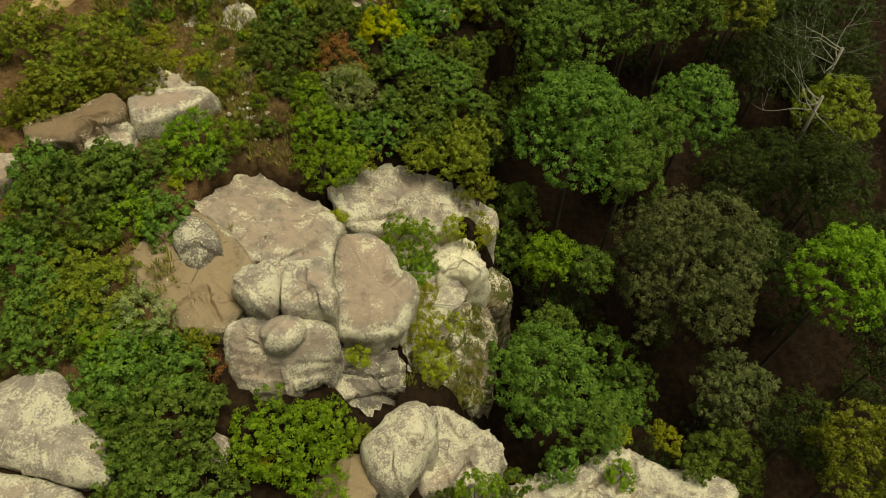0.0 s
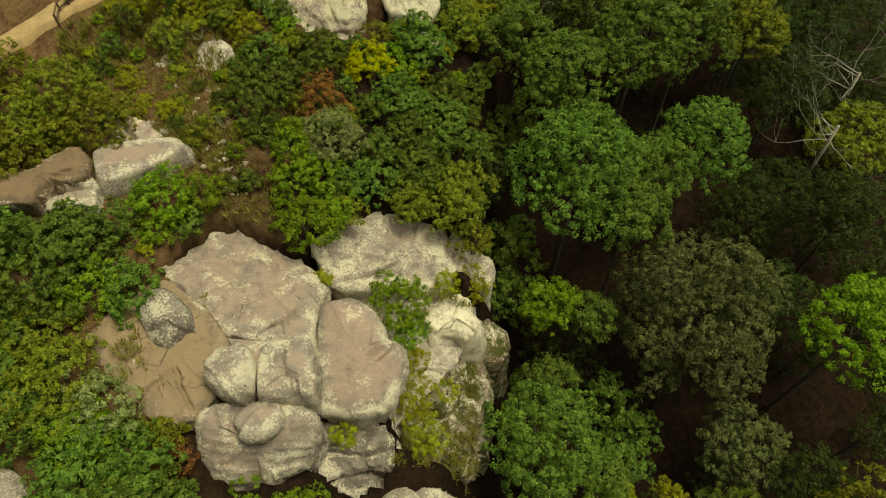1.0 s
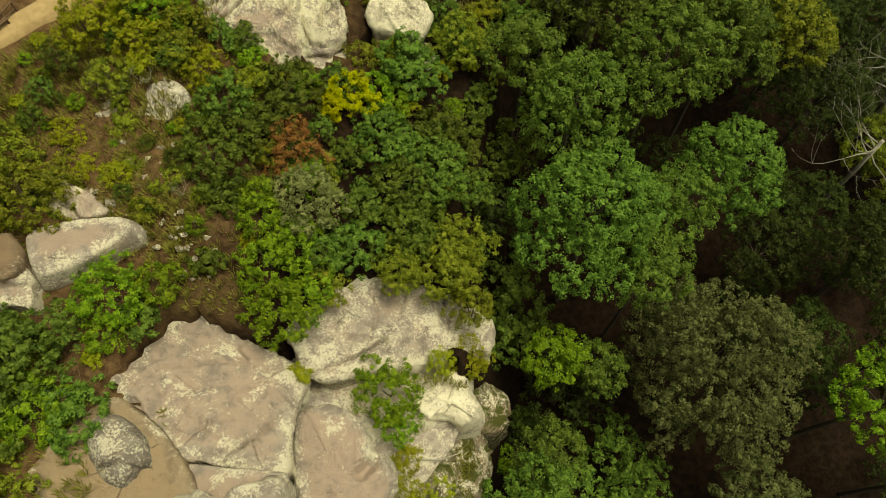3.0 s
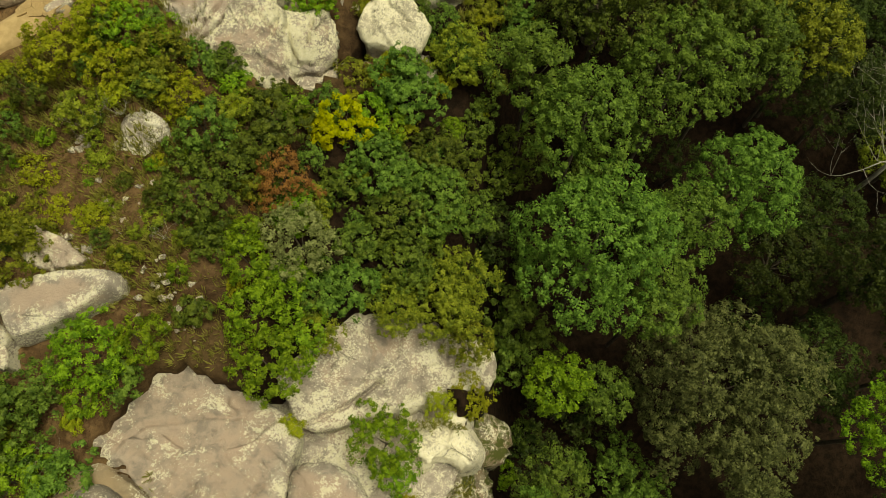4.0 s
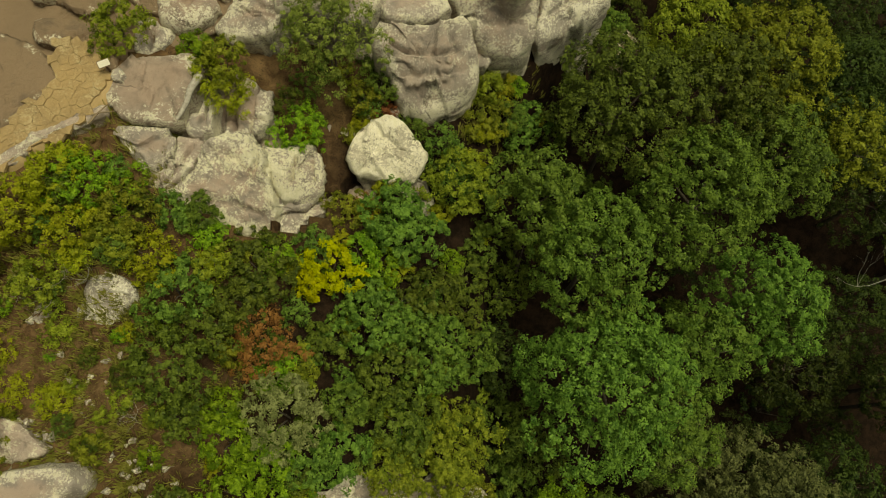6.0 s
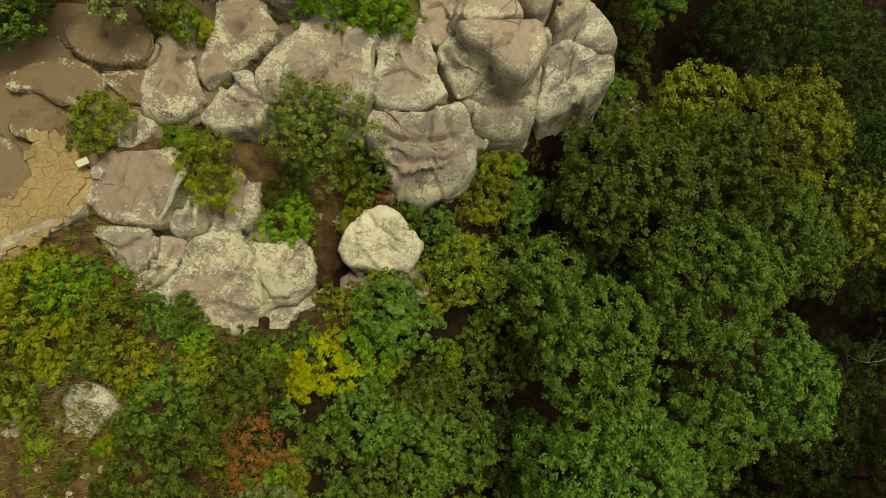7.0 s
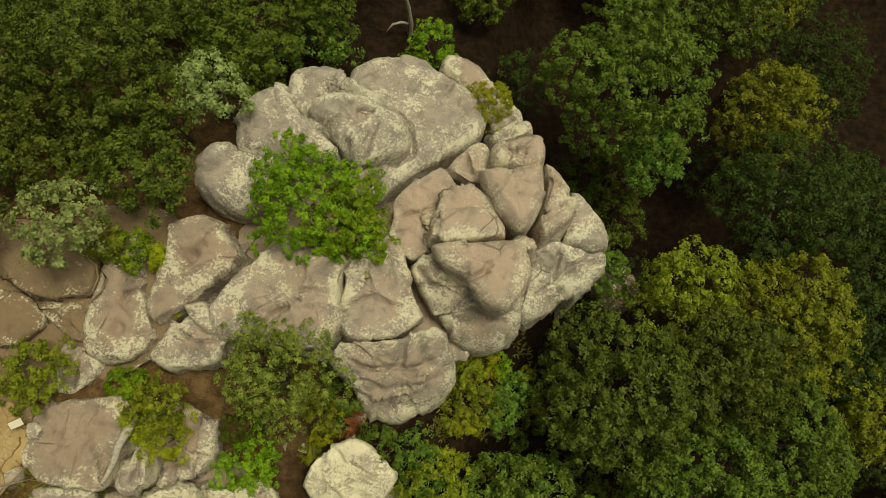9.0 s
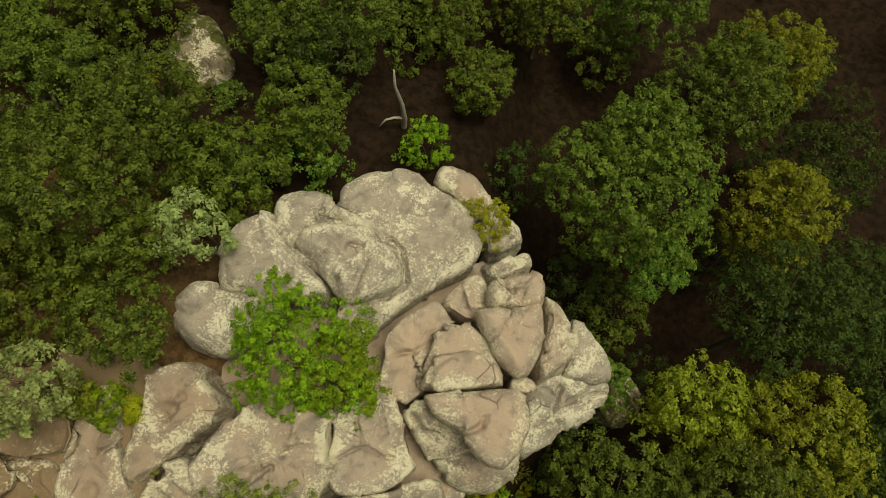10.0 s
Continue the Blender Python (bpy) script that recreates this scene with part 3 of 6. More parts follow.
rock("mossy weathered sandstone cliff face", "cliff", [(-2.6, 29.8), (0.6, 30.8), (3.8, 30.6), (4.6, 27.8), (4.2, 23.8), (3.4, 20.4), (0.7, 19.0), (-2.8, 19.6), (-3.2, 23.7), (-2.4, 27.4)], 8.4, 2.0, (-0.5, 0.1), 2.4, rough=1.8, bedding=0.2, group=LOW)
rock("pale domed sandstone boulder with a dark pit", "lichen", [(-5.1, 14.1), (-4.8, 14.9), (-4.0, 15.5), (-3.6, 16.2), (-2.3, 16.9), (-1.1, 16.8), (-0.3, 16.0), (-0.6, 14.2), (-0.9, 13.2), (-1.4, 12.2), (-2.2, 11.4), (-3.5, 11.2), (-4.5, 12.0), (-4.9, 13.1)], 16.40, 1.5, (0.00, -0.00), fillet=1.3, worn=0.15, cracks=[([(-4.1, 13.8), (-2.9, 14.5), (-1.5, 14.3)], 0.12, 0.1)], dents=[(-1.9, 13.9, 0.2, 0.4)], group=LOW)
rock("grey sloping sandstone shoulder", "grey", [(-1.1, 17.7), (0.6, 17.6), (2.6, 17.1), (4.2, 16.0), (4.6, 14.7), (3.3, 13.4), (0.6, 12.1), (-1.4, 11.9), (-1.1, 14.6)], 12.60, 0.8, (-0.48, 0.16), fillet=0.6, rough=1.8, bedding=0.2, worn=0.1, cracks=[([(0.2, 16.8), (1.7, 15.2), (1.3, 13.1)], 0.14, 0.3)], group=LOW)
rock("sandy grey sandstone ramp between bushes", "sandy", [(-7.4, 13.4), (-5.0, 14.2), (-4.0, 12.6), (-4.0, 9.0), (-8.2, 8.6), (-8.4, 11.0)], 15.6, 0.5, (0.0, -0.1), 4.0, group=LOW)
rock("cracked grey sandstone shelf above the valley", "grey", [(4.0, 16.0), (7.4, 16.8), (10.0, 17.4), (13.0, 18.9), (15.4, 19.3), (18.1, 18.1), (21.7, 17.4), (24.5, 16.4), (23.9, 14.0), (18.5, 10.8), (5.2, 9.6), (3.0, 13.0)], 0.2, 0.9, (0.0, -0.1), 3.2, rough=2.2, worn=0.0, cracks=[([(8.0, 14.0), (13.0, 16.6)], 0.25, 0.4), ([(13.0, 16.6), (20.0, 14.6)], 0.25, 0.35), ([(16.0, 18.2), (15.0, 13.0)], 0.25, 0.3)], group=LOW)
rock("lichen-covered sandstone dome above bushes", "grey", [(-27.5, 14.8), (-24.4, 16.6), (-22.0, 16.8), (-20.4, 14.6), (-17.7, 11.5), (-17.8, 10.2), (-20.1, 10.4), (-23.4, 11.4), (-26.4, 11.9)], 21.6, 1.4, power=2.6, worn=0.1, rough=0.7, group=LOW)
rock("lichen-covered lower sandstone slab", "grey", [(-26.5, 11.2), (-22.3, 11.0), (-19.0, 10.0), (-17.6, 7.6), (-20.5, 5.0), (-26.3, 5.3)], 20.9, 0.9, (0.0, 0.1), 3.5, worn=0.1, rough=0.7, group=LOW)
rock("litter-strewn sandstone ledge below a grey block", "dim", [(-7.9, 20.4), (-5.8, 20.8), (-3.2, 21.4), (-2.0, 19.6), (-3.3, 17.7), (-5.2, 16.5), (-7.1, 17.6)], 12.80, 0.5, (-0.19, 0.18), fillet=0.3, rough=1.8, bedding=0.2, worn=0.1, group=LOW)
rock("small sandy boulder between bushes", "tan", [(-14.2, 13.5), (-13.7, 14.3), (-12.8, 14.2), (-12.4, 13.3), (-12.8, 12.2), (-13.8, 12.3)], 18.20, 0.5, (-0.00, -0.00), fillet=0.4, worn=0.6, group=LOW)

# blocks beside the trail
TRAIL = "blocks beside the trail"
rock("square-cut grey sandstone block with pale worn edge", "grey", [(-22.5, 36.7), (-22.2, 37.4), (-20.0, 38.0), (-17.3, 38.3), (-16.7, 37.6), (-16.8, 36.9), (-19.0, 35.5), (-21.2, 34.4), (-21.9, 35.3)], 23.50, 0.28, (-0.00, 0.00), fillet=0.16, lean=-0.12, rough=0.25, bedding=0.14, worn=0.95, cracks=[([(-21.1, 35.4), (-18.9, 36.3), (-16.9, 37.5)], 0.08, 0.06)], group=TRAIL)
rock("low pinkish-brown sandstone slab in sandy soil", "path", [(-28.4, 33.7), (-27.6, 34.4), (-26.7, 34.9), (-25.4, 35.4), (-24.3, 36.6), (-23.3, 37.0), (-22.4, 36.2), (-22.2, 35.2), (-22.5, 34.3), (-23.9, 34.0), (-24.7, 33.4), (-24.8, 32.3), (-25.9, 32.4), (-27.9, 32.2)], 23.90, 0.4, (0.00, -0.00), fillet=0.3, cracks=[([(-24.9, 33.2), (-24.0, 34.1), (-22.9, 34.0)], 0.12, 0.3)], group=TRAIL)
rock("lichen-spotted sandstone chunk between slabs", "lichen", [(-25.6, 33.7), (-24.6, 34.7), (-22.9, 35.5), (-22.2, 35.2), (-21.4, 33.8), (-21.5, 32.8), (-23.3, 33.0), (-24.7, 32.6)], 22.90, 0.5, (-0.00, 0.00), fillet=0.35, rough=1.3, group=TRAIL)
rock("dull brown sandstone boulder in sandy soil", "tan", [(-31.4, 31.0), (-28.6, 31.7), (-27.6, 29.8), (-29.6, 28.6), (-31.6, 29.0)], 23.6, 0.8, power=2.6, group=TRAIL)
rock("small pale sandstone boulder among shrubs", "frost", [(-18.4, 45.6), (-17.7, 47.8), (-16.6, 48.1), (-15.2, 47.5), (-15.0, 46.6), (-16.2, 45.4), (-17.6, 45.5)], 22.71, 0.35, (0.08, 0.31), fillet=0.3, lean=-0.05, worn=0.2, group=TRAIL)
rock("low crumbling pinkish sandstone ledge beside rubble", "tan", [(-22.7, 40.7), (-21.4, 40.9), (-19.8, 40.3), (-18.4, 39.0), (-19.1, 38.6), (-20.8, 38.4), (-22.0, 39.0)], 22.81, 0.3, (0.00, 0.10), fillet=0.3, rough=1.6, worn=0.5, cracks=[([(-21.6, 40.3), (-20.2, 38.4)], 0.1, 0.2)], group=TRAIL)

# layered outcrop below the trail
MIDDLE = "layered outcrop below the trail"
rock("flat brown-grey sandstone slab beside the trail", "brown", [(-16.8, 56.9), (-16.8, 58.1), (-16.2, 59.0), (-15.5, 59.7), (-13.9, 59.9), (-12.5, 59.9), (-12.0, 59.4), (-12.0, 58.4), (-12.5, 57.5), (-12.8, 56.5), (-13.1, 55.6), (-14.4, 55.8), (-16.0, 56.0)], 24.95, 0.6, (0.00, -0.00), fillet=0.3, worn=0.8, cracks=[([(-14.8, 59.1), (-14.9, 58.0), (-14.4, 56.9)], 0.1, 0.1)], dents=[(-15.1, 57.7, 0.3, 0.12), (-13.0, 56.9, 0.35, 0.12)], group=MIDDLE)
rock("sloping brown-grey sandstone wedge", "grey", [(-16.8, 55.9), (-15.7, 55.9), (-13.6, 55.6), (-12.9, 55.2), (-13.3, 54.3), (-14.1, 53.5), (-14.9, 53.2), (-15.5, 54.1), (-16.3, 55.1)], 24.18, 0.55, (-0.02, 0.29), fillet=0.35, worn=0.7, cracks=[([(-13.6, 55.3), (-14.1, 53.5)], 0.1, 0.25)], group=MIDDLE)
rock("layered sandstone snout with pale lichen crust", "crust", [(-11.7, 55.3), (-10.5, 55.7), (-9.2, 55.8), (-8.7, 55.0), (-8.4, 53.9), (-8.0, 52.8), (-8.2, 51.7), (-8.9, 50.7), (-9.8, 50.5), (-10.8, 50.9), (-11.6, 51.4), (-13.1, 52.0), (-14.1, 52.3), (-13.3, 52.9), (-12.3, 53.8)], 22.27, 0.8, (-0.39, 0.64), fillet=0.5, lean=-0.04, bedding=0.25, worn=0.5, cracks=[([(-11.4, 54.8), (-10.0, 54.3), (-8.9, 53.3), (-8.4, 51.6)], 0.1, 0.2), ([(-12.7, 52.3), (-10.9, 52.3), (-9.2, 51.9), (-8.7, 51.1)], 0.12, 0.25), ([(-9.3, 55.5), (-9.0, 54.6), (-9.5, 53.5)], 0.09, 0.25), ([(-8.7, 55.4), (-8.5, 54.6), (-8.7, 53.8)], 0.09, 0.25)], group=MIDDLE)
rock("rounded lichen-crusted sandstone lobe", "crust", [(-9.3, 55.8), (-8.1, 55.6), (-6.7, 56.0), (-5.6, 55.6), (-5.4, 54.6), (-5.5, 53.4), (-6.6, 52.8), (-7.7, 52.7), (-8.4, 53.3), (-8.8, 54.5)], 21.30, 0.7, (-0.35, 0.51), fillet=0.6, bedding=0.2, cracks=[([(-7.2, 55.0), (-7.4, 53.9)], 0.09, 0.25), ([(-6.2, 55.4), (-6.2, 54.0)], 0.09, 0.25)], group=MIDDLE)
rock("crumbling sandstone foot among shrubs", "lichen", [(-8.5, 52.8), (-6.8, 53.0), (-5.6, 53.8), (-5.1, 53.9), (-5.5, 52.8), (-6.7, 51.9), (-7.9, 50.9), (-8.5, 51.3)], 19.40, 0.5, (-0.00, 0.00), fillet=0.4, rough=1.6, bedding=0.2, group=MIDDLE)
rock("broken layered grey sandstone ledges", "grey", [(-12.0, 57.9), (-11.5, 59.7), (-10.2, 59.9), (-9.3, 59.5), (-8.5, 58.5), (-8.7, 57.3), (-9.3, 56.0), (-11.8, 55.7)], 22.85, 0.5, (-0.10, 0.10), fillet=0.25, rough=1.5, bedding=0.3, cracks=[([(-11.4, 56.1), (-11.3, 57.7), (-11.1, 59.3)], 0.11, 0.5), ([(-10.5, 56.1), (-10.6, 57.8), (-10.3, 59.5)], 0.11, 0.45), ([(-9.6, 56.1), (-9.6, 57.9), (-9.4, 59.0)], 0.1, 0.4), ([(-11.7, 57.2), (-8.9, 57.1)], 0.1, 0.3)], group=MIDDLE)
rock("pale pointed lichen-white boulder in a gully", "pale", [(-4.4, 55.8), (-4.1, 56.8), (-3.6, 57.2), (-2.1, 57.8), (-1.4, 57.7), (-0.2, 56.9), (0.3, 55.9), (0.0, 55.0), (-0.6, 54.3), (-2.1, 54.5), (-3.4, 54.6), (-4.2, 55.2)], 20.38, 0.55, (-0.20, 0.66), fillet=0.4, depth=3.8, lean=0.22, bedding=0.04, rough=1.3, group=MIDDLE)
rock("pale sandstone tongue under a white boulder", "grey", [(-1.8, 55.0), (-0.1, 55.4), (0.9, 53.9), (0.6, 53.0), (-0.6, 53.4)], 17.7, 0.6, (-0.1, 0.2), 2.4, group=MIDDLE)
rock("small dark sandstone block in a gully", "grey", [(-4.7, 54.8), (-4.2, 55.2), (-2.7, 54.6), (-2.6, 53.8), (-3.7, 53.4), (-4.8, 53.9)], 17.6, 0.5, power=3.0, group=MIDDLE)
rock("warm worn sandstone tongue between layers", "tan", [(-13.4, 55.6), (-11.4, 55.2), (-11.6, 54.8), (-12.2, 53.7), (-13.3, 52.8), (-14.3, 52.4), (-14.9, 53.1), (-13.8, 53.5), (-13.2, 54.3)], 23.78, 0.45, (0.04, 0.27), fillet=0.3, worn=1.0, cracks=[([(-12.2, 54.8), (-13.2, 53.5), (-13.9, 52.7)], 0.09, 0.2)], group=MIDDLE)
rock("narrow upright sandstone slice beside a log", "grey", [(-12.7, 55.8), (-12.3, 57.0), (-11.9, 58.1), (-11.4, 57.6), (-11.3, 55.6)], 24.00, 0.3, (-0.00, 0.00), fillet=0.2, cracks=[([(-11.8, 55.9), (-11.8, 57.4)], 0.09, 0.3)], group=MIDDLE)

# the great stacked outcrop at the cliff edge
rock("great grey-brown sandstone slab split by joints", "grey", [(-6.7, 66.3), (-5.5, 67.2), (-4.1, 67.7), (-3.1, 67.7), (-2.2, 67.1), (-1.6, 66.4), (-2.1, 65.8), (-2.3, 64.5), (-2.4, 63.3), (-2.9, 62.1), (-4.8, 62.0), (-7.0, 63.1), (-7.7, 62.6), (-8.5, 63.5), (-8.6, 64.1), (-7.9, 65.2)], 25.08, 0.8, (-0.12, 0.22), fillet=0.4, worn=0.6, cracks=[([(-4.3, 64.6), (-4.1, 65.4), (-3.9, 66.4), (-3.7, 67.2)], 0.09, 0.22), ([(-4.3, 64.6), (-3.6, 65.0), (-3.0, 64.9)], 0.09, 0.2), ([(-6.8, 63.0), (-5.9, 63.4), (-4.8, 64.1)], 0.12, 0.3), ([(-3.0, 65.1), (-2.3, 64.5)], 0.08, 0.15)], dents=[(-2.7, 66.1, 0.18, 0.15)], group=HIGH)
rock("pinkish-grey jointed sandstone block", "grey", [(-1.6, 67.5), (-0.7, 67.3), (0.7, 67.2), (1.1, 66.2), (1.4, 65.1), (1.6, 64.4), (1.9, 63.9), (1.2, 63.4), (0.4, 62.8), (-1.9, 62.7), (-2.3, 63.3), (-2.3, 64.6), (-2.1, 65.9), (-2.2, 66.6)], 23.87, 0.5, (-0.23, 0.01), fillet=0.3, worn=0.5, cracks=[([(-2.1, 64.4), (-0.8, 64.9), (0.6, 64.4)], 0.09, 0.22), ([(-0.7, 67.2), (-1.1, 66.0), (-0.8, 64.9)], 0.09, 0.2), ([(0.0, 66.9), (0.3, 65.5)], 0.1, 0.15)], group=HIGH)
rock("overhanging layered sandstone snout", "lichen", [(-2.5, 62.8), (-1.9, 62.7), (0.5, 62.8), (1.6, 63.1), (2.4, 63.5), (3.0, 63.2), (3.5, 61.9), (3.5, 60.9), (2.9, 60.0), (1.5, 59.1), (0.3, 58.4), (-0.8, 58.6), (-1.6, 59.5), (-2.0, 60.7), (-3.1, 61.5)], 21.52, 1.0, (-0.33, 1.02), fillet=0.55, lean=0.06, bedding=0.08, cracks=[([(-1.9, 61.6), (-0.8, 61.3), (0.3, 61.4), (2.3, 61.8)], 0.1, 0.25), ([(1.6, 62.9), (1.8, 61.7), (0.5, 59.5)], 0.12, 0.2), ([(-1.2, 60.5), (0.5, 60.6), (2.7, 61.1)], 0.12, 0.2), ([(-0.2, 59.9), (0.2, 59.2)], 0.12, 0.3)], group=HIGH)
rock("flat warm brown sandstone terrace", "tan", [(-0.0, 70.1), (0.6, 70.9), (2.8, 72.2), (3.4, 71.3), (3.7, 70.8), (3.2, 70.0), (2.1, 69.0), (2.0, 68.1), (2.3, 67.5), (1.3, 66.9), (0.7, 67.3), (-0.1, 68.1), (0.2, 69.1)], 23.40, 0.35, (-0.00, 0.00), fillet=0.25, cracks=[([(0.6, 69.3), (1.9, 69.6), (3.2, 70.5)], 0.1, 0.15), ([(0.4, 68.5), (1.9, 68.1)], 0.1, 0.12)], group=HIGH)
rock("smooth egg-shaped tan boulder lying on the stack", "tan", [(4.6, 71.4), (5.8, 71.6), (6.9, 71.4), (8.0, 71.8), (8.1, 70.7), (7.9, 69.3), (7.3, 68.1), (6.6, 68.0), (5.9, 68.6), (5.3, 69.7), (4.8, 70.7)], 24.90, 1.1, (0.00, 0.00), fillet=0.9, depth=2.6, lean=0.12, bedding=0.0, rough=0.6, group=HIGH)
rock("low brown sandstone hump", "tan", [(2.0, 67.7), (2.3, 68.7), (3.2, 69.3), (4.5, 69.4), (5.5, 69.0), (6.0, 68.4), (6.0, 67.6), (4.7, 67.5), (2.7, 67.4)], 25.00, 0.6, (-0.00, 0.00), fillet=0.45, depth=2.6, bedding=0.0, rough=0.7, cracks=[([(2.3, 67.6), (2.9, 68.6), (3.4, 69.0)], 0.1, 0.1)], group=HIGH)
rock("smooth rounded sandstone capstone", "tan", [(2.1, 67.3), (3.2, 67.4), (5.2, 67.5), (6.7, 67.4), (7.2, 66.7), (7.2, 65.7), (6.6, 64.7), (5.8, 63.9), (5.0, 64.1), (4.3, 64.7), (4.0, 65.5), (3.1, 66.0), (2.4, 66.5)], 25.10, 0.9, (0.00, 0.00), fillet=0.65, depth=3.2, lean=0.08, rough=0.7, bedding=0.04, cracks=[([(4.0, 65.4), (4.8, 65.7), (5.0, 66.1)], 0.14, 0.25)], group=HIGH)
rock("large grey sandstone belly with lichen-green rim", "lichen", [(1.0, 66.5), (1.6, 67.1), (3.4, 67.4), (6.3, 67.1), (7.3, 66.1), (7.2, 64.8), (7.1, 64.0), (6.8, 63.2), (5.6, 62.6), (4.3, 62.6), (3.2, 63.2), (2.4, 64.1), (1.6, 65.4)], 22.44, 0.9, (-0.04, 0.77), fillet=0.8, bedding=0.12, rough=0.8, cracks=[([(2.3, 65.3), (2.7, 65.7), (3.7, 65.7)], 0.14, 0.25), ([(2.6, 64.4), (4.3, 63.9), (6.1, 63.9)], 0.14, 0.2), ([(1.6, 66.3), (2.3, 65.3)], 0.14, 0.3)], group=HIGH)
rock("jutting pale sandstone shoulder over the valley", "frost", [(7.7, 67.8), (8.5, 68.5), (9.6, 68.6), (12.2, 68.4), (12.3, 67.5), (11.1, 66.4), (10.1, 65.6), (8.6, 64.5), (7.4, 63.9), (7.0, 65.0), (7.7, 66.0)], 19.71, 0.8, (-0.37, 0.71), fillet=0.6, bedding=0.16, cracks=[([(9.4, 67.9), (9.0, 66.5), (9.9, 65.7)], 0.14, 0.25), ([(7.9, 65.6), (9.8, 66.8), (11.8, 67.7)], 0.18, 0.2)], group=HIGH)
rock("pale rounded sandstone ridge at the cliff edge", "frost", [(10.3, 71.8), (11.5, 70.9), (12.3, 69.6), (12.4, 68.6), (11.5, 68.1), (10.5, 68.2), (9.3, 68.3), (10.0, 69.8)], 20.86, 1.0, (-0.32, -0.05), fillet=0.7, group=HIGH)
rock("mossy sandstone pillar below the cliff edge", "cliff", [(13.4, 69.2), (15.2, 69.6), (16.2, 68.3), (15.7, 66.4), (14.0, 66.2), (13.0, 67.6)], 12.4, 0.9, power=2.4, group=HIGH)
rock("tall rounded lichen-grey sandstone lobe", "frost", [(-8.2, 72.6), (-8.4, 73.9), (-8.1, 75.2), (-7.5, 76.3), (-6.5, 76.9), (-5.7, 76.7), (-5.3, 75.5), (-4.8, 74.5), (-3.9, 73.9), (-2.9, 73.0), (-2.7, 72.3), (-3.7, 72.0), (-5.5, 72.0), (-6.9, 72.3)], 24.40, 1.0, (0.06, -0.10), fillet=1.0, bedding=0.05, group=HIGH)
rock("rounded pale sandstone paw", "frost", [(-8.1, 72.6), (-9.1, 72.6), (-9.9, 72.0), (-10.1, 71.2), (-9.9, 70.3), (-9.3, 69.7), (-8.2, 69.4), (-7.0, 69.4), (-5.4, 70.3), (-4.9, 71.5), (-5.8, 72.2), (-7.2, 72.4)], 24.66, 1.3, (0.03, 0.25), fillet=1.1, bedding=0.05, group=HIGH)
rock("bulging brow of lichen-grey sandstone with weathered pits", "frost", [(-4.4, 75.1), (-3.8, 75.8), (-2.5, 76.2), (-1.4, 75.9), (-0.6, 75.3), (0.7, 75.0), (1.1, 73.9), (1.0, 73.0), (0.2, 72.4), (-0.8, 72.0), (-1.8, 72.1), (-2.5, 72.9), (-3.5, 74.0), (-4.4, 74.7)], 24.36, 1.15, (-0.01, 0.12), fillet=0.95, bedding=0.05, cracks=[([(-4.3, 74.4), (-3.4, 73.6), (-2.9, 72.8)], 0.12, 0.3), ([(-0.7, 74.1), (-1.1, 73.0), (-1.6, 72.1)], 0.16, 0.2)], dents=[(-1.4, 74.5, 0.3, 0.45), (-1.0, 74.6, 0.2, 0.35), (-2.1, 73.0, 0.15, 0.25)], group=HIGH)
rock("broad lichen-white sandstone back", "frost", [(-2.7, 78.1), (-2.4, 79.2), (-1.0, 80.2), (0.8, 80.6), (2.1, 80.3), (3.0, 79.3), (4.3, 78.4), (5.2, 77.3), (5.7, 76.1), (5.3, 74.9), (4.4, 74.2), (3.2, 73.4), (2.1, 72.6), (1.0, 71.8), (-0.1, 71.0), (-0.9, 70.4), (-2.0, 70.1), (-2.5, 71.6), (-1.8, 72.7), (-0.7, 74.8), (-1.4, 76.6)], 22.03, 1.0, (-0.16, -0.22), fillet=0.8, bedding=0.06, rough=0.8, cracks=[([(0.4, 75.6), (1.1, 74.6), (1.2, 73.2), (0.2, 72.3)], 0.2, 0.35), ([(1.0, 78.9), (1.7, 77.4), (3.3, 77.9)], 0.16, 0.12), ([(3.3, 77.9), (4.6, 76.3), (3.6, 74.4)], 0.25, 0.15)], dents=[(2.6, 78.1, 0.9, 0.18)], group=HIGH)
rock("grey sandstone flank with shrubs above the forest", "grey", [(3.2, 80.9), (4.7, 80.6), (6.1, 79.2), (7.0, 77.8), (7.9, 77.1), (7.8, 76.1), (6.8, 75.7), (5.7, 75.4), (5.3, 77.1), (4.3, 78.6), (2.8, 79.7)], 20.31, 0.7, (-0.10, -0.09), fillet=0.6, cracks=[([(5.3, 77.3), (7.1, 76.4)], 0.12, 0.3)], group=HIGH)
rock("arched sandstone collar behind a weathered brow", "frost", [(-5.8, 76.7), (-5.7, 77.5), (-5.0, 78.0), (-3.9, 78.1), (-2.5, 77.6), (-1.1, 76.7), (0.5, 74.9), (0.2, 73.0), (-1.8, 72.1), (-2.9, 73.0), (-3.9, 74.0), (-4.9, 74.6), (-5.5, 75.5)], 23.78, 1.25, (-0.04, -0.14), fillet=0.9, bedding=0.05, cracks=[([(-4.4, 74.8), (-3.8, 75.7), (-2.5, 76.2), (-1.3, 75.8)], 0.14, 0.35)], group=HIGH)
rock("wedge of sandstone leaning beside an egg-shaped boulder", "tan", [(3.0, 72.1), (3.9, 72.9), (5.0, 73.5), (5.5, 72.6), (5.2, 71.7), (5.1, 70.7), (4.0, 71.1)], 23.70, 0.5, (-0.00, -0.00), fillet=0.3, worn=0.2, group=HIGH)
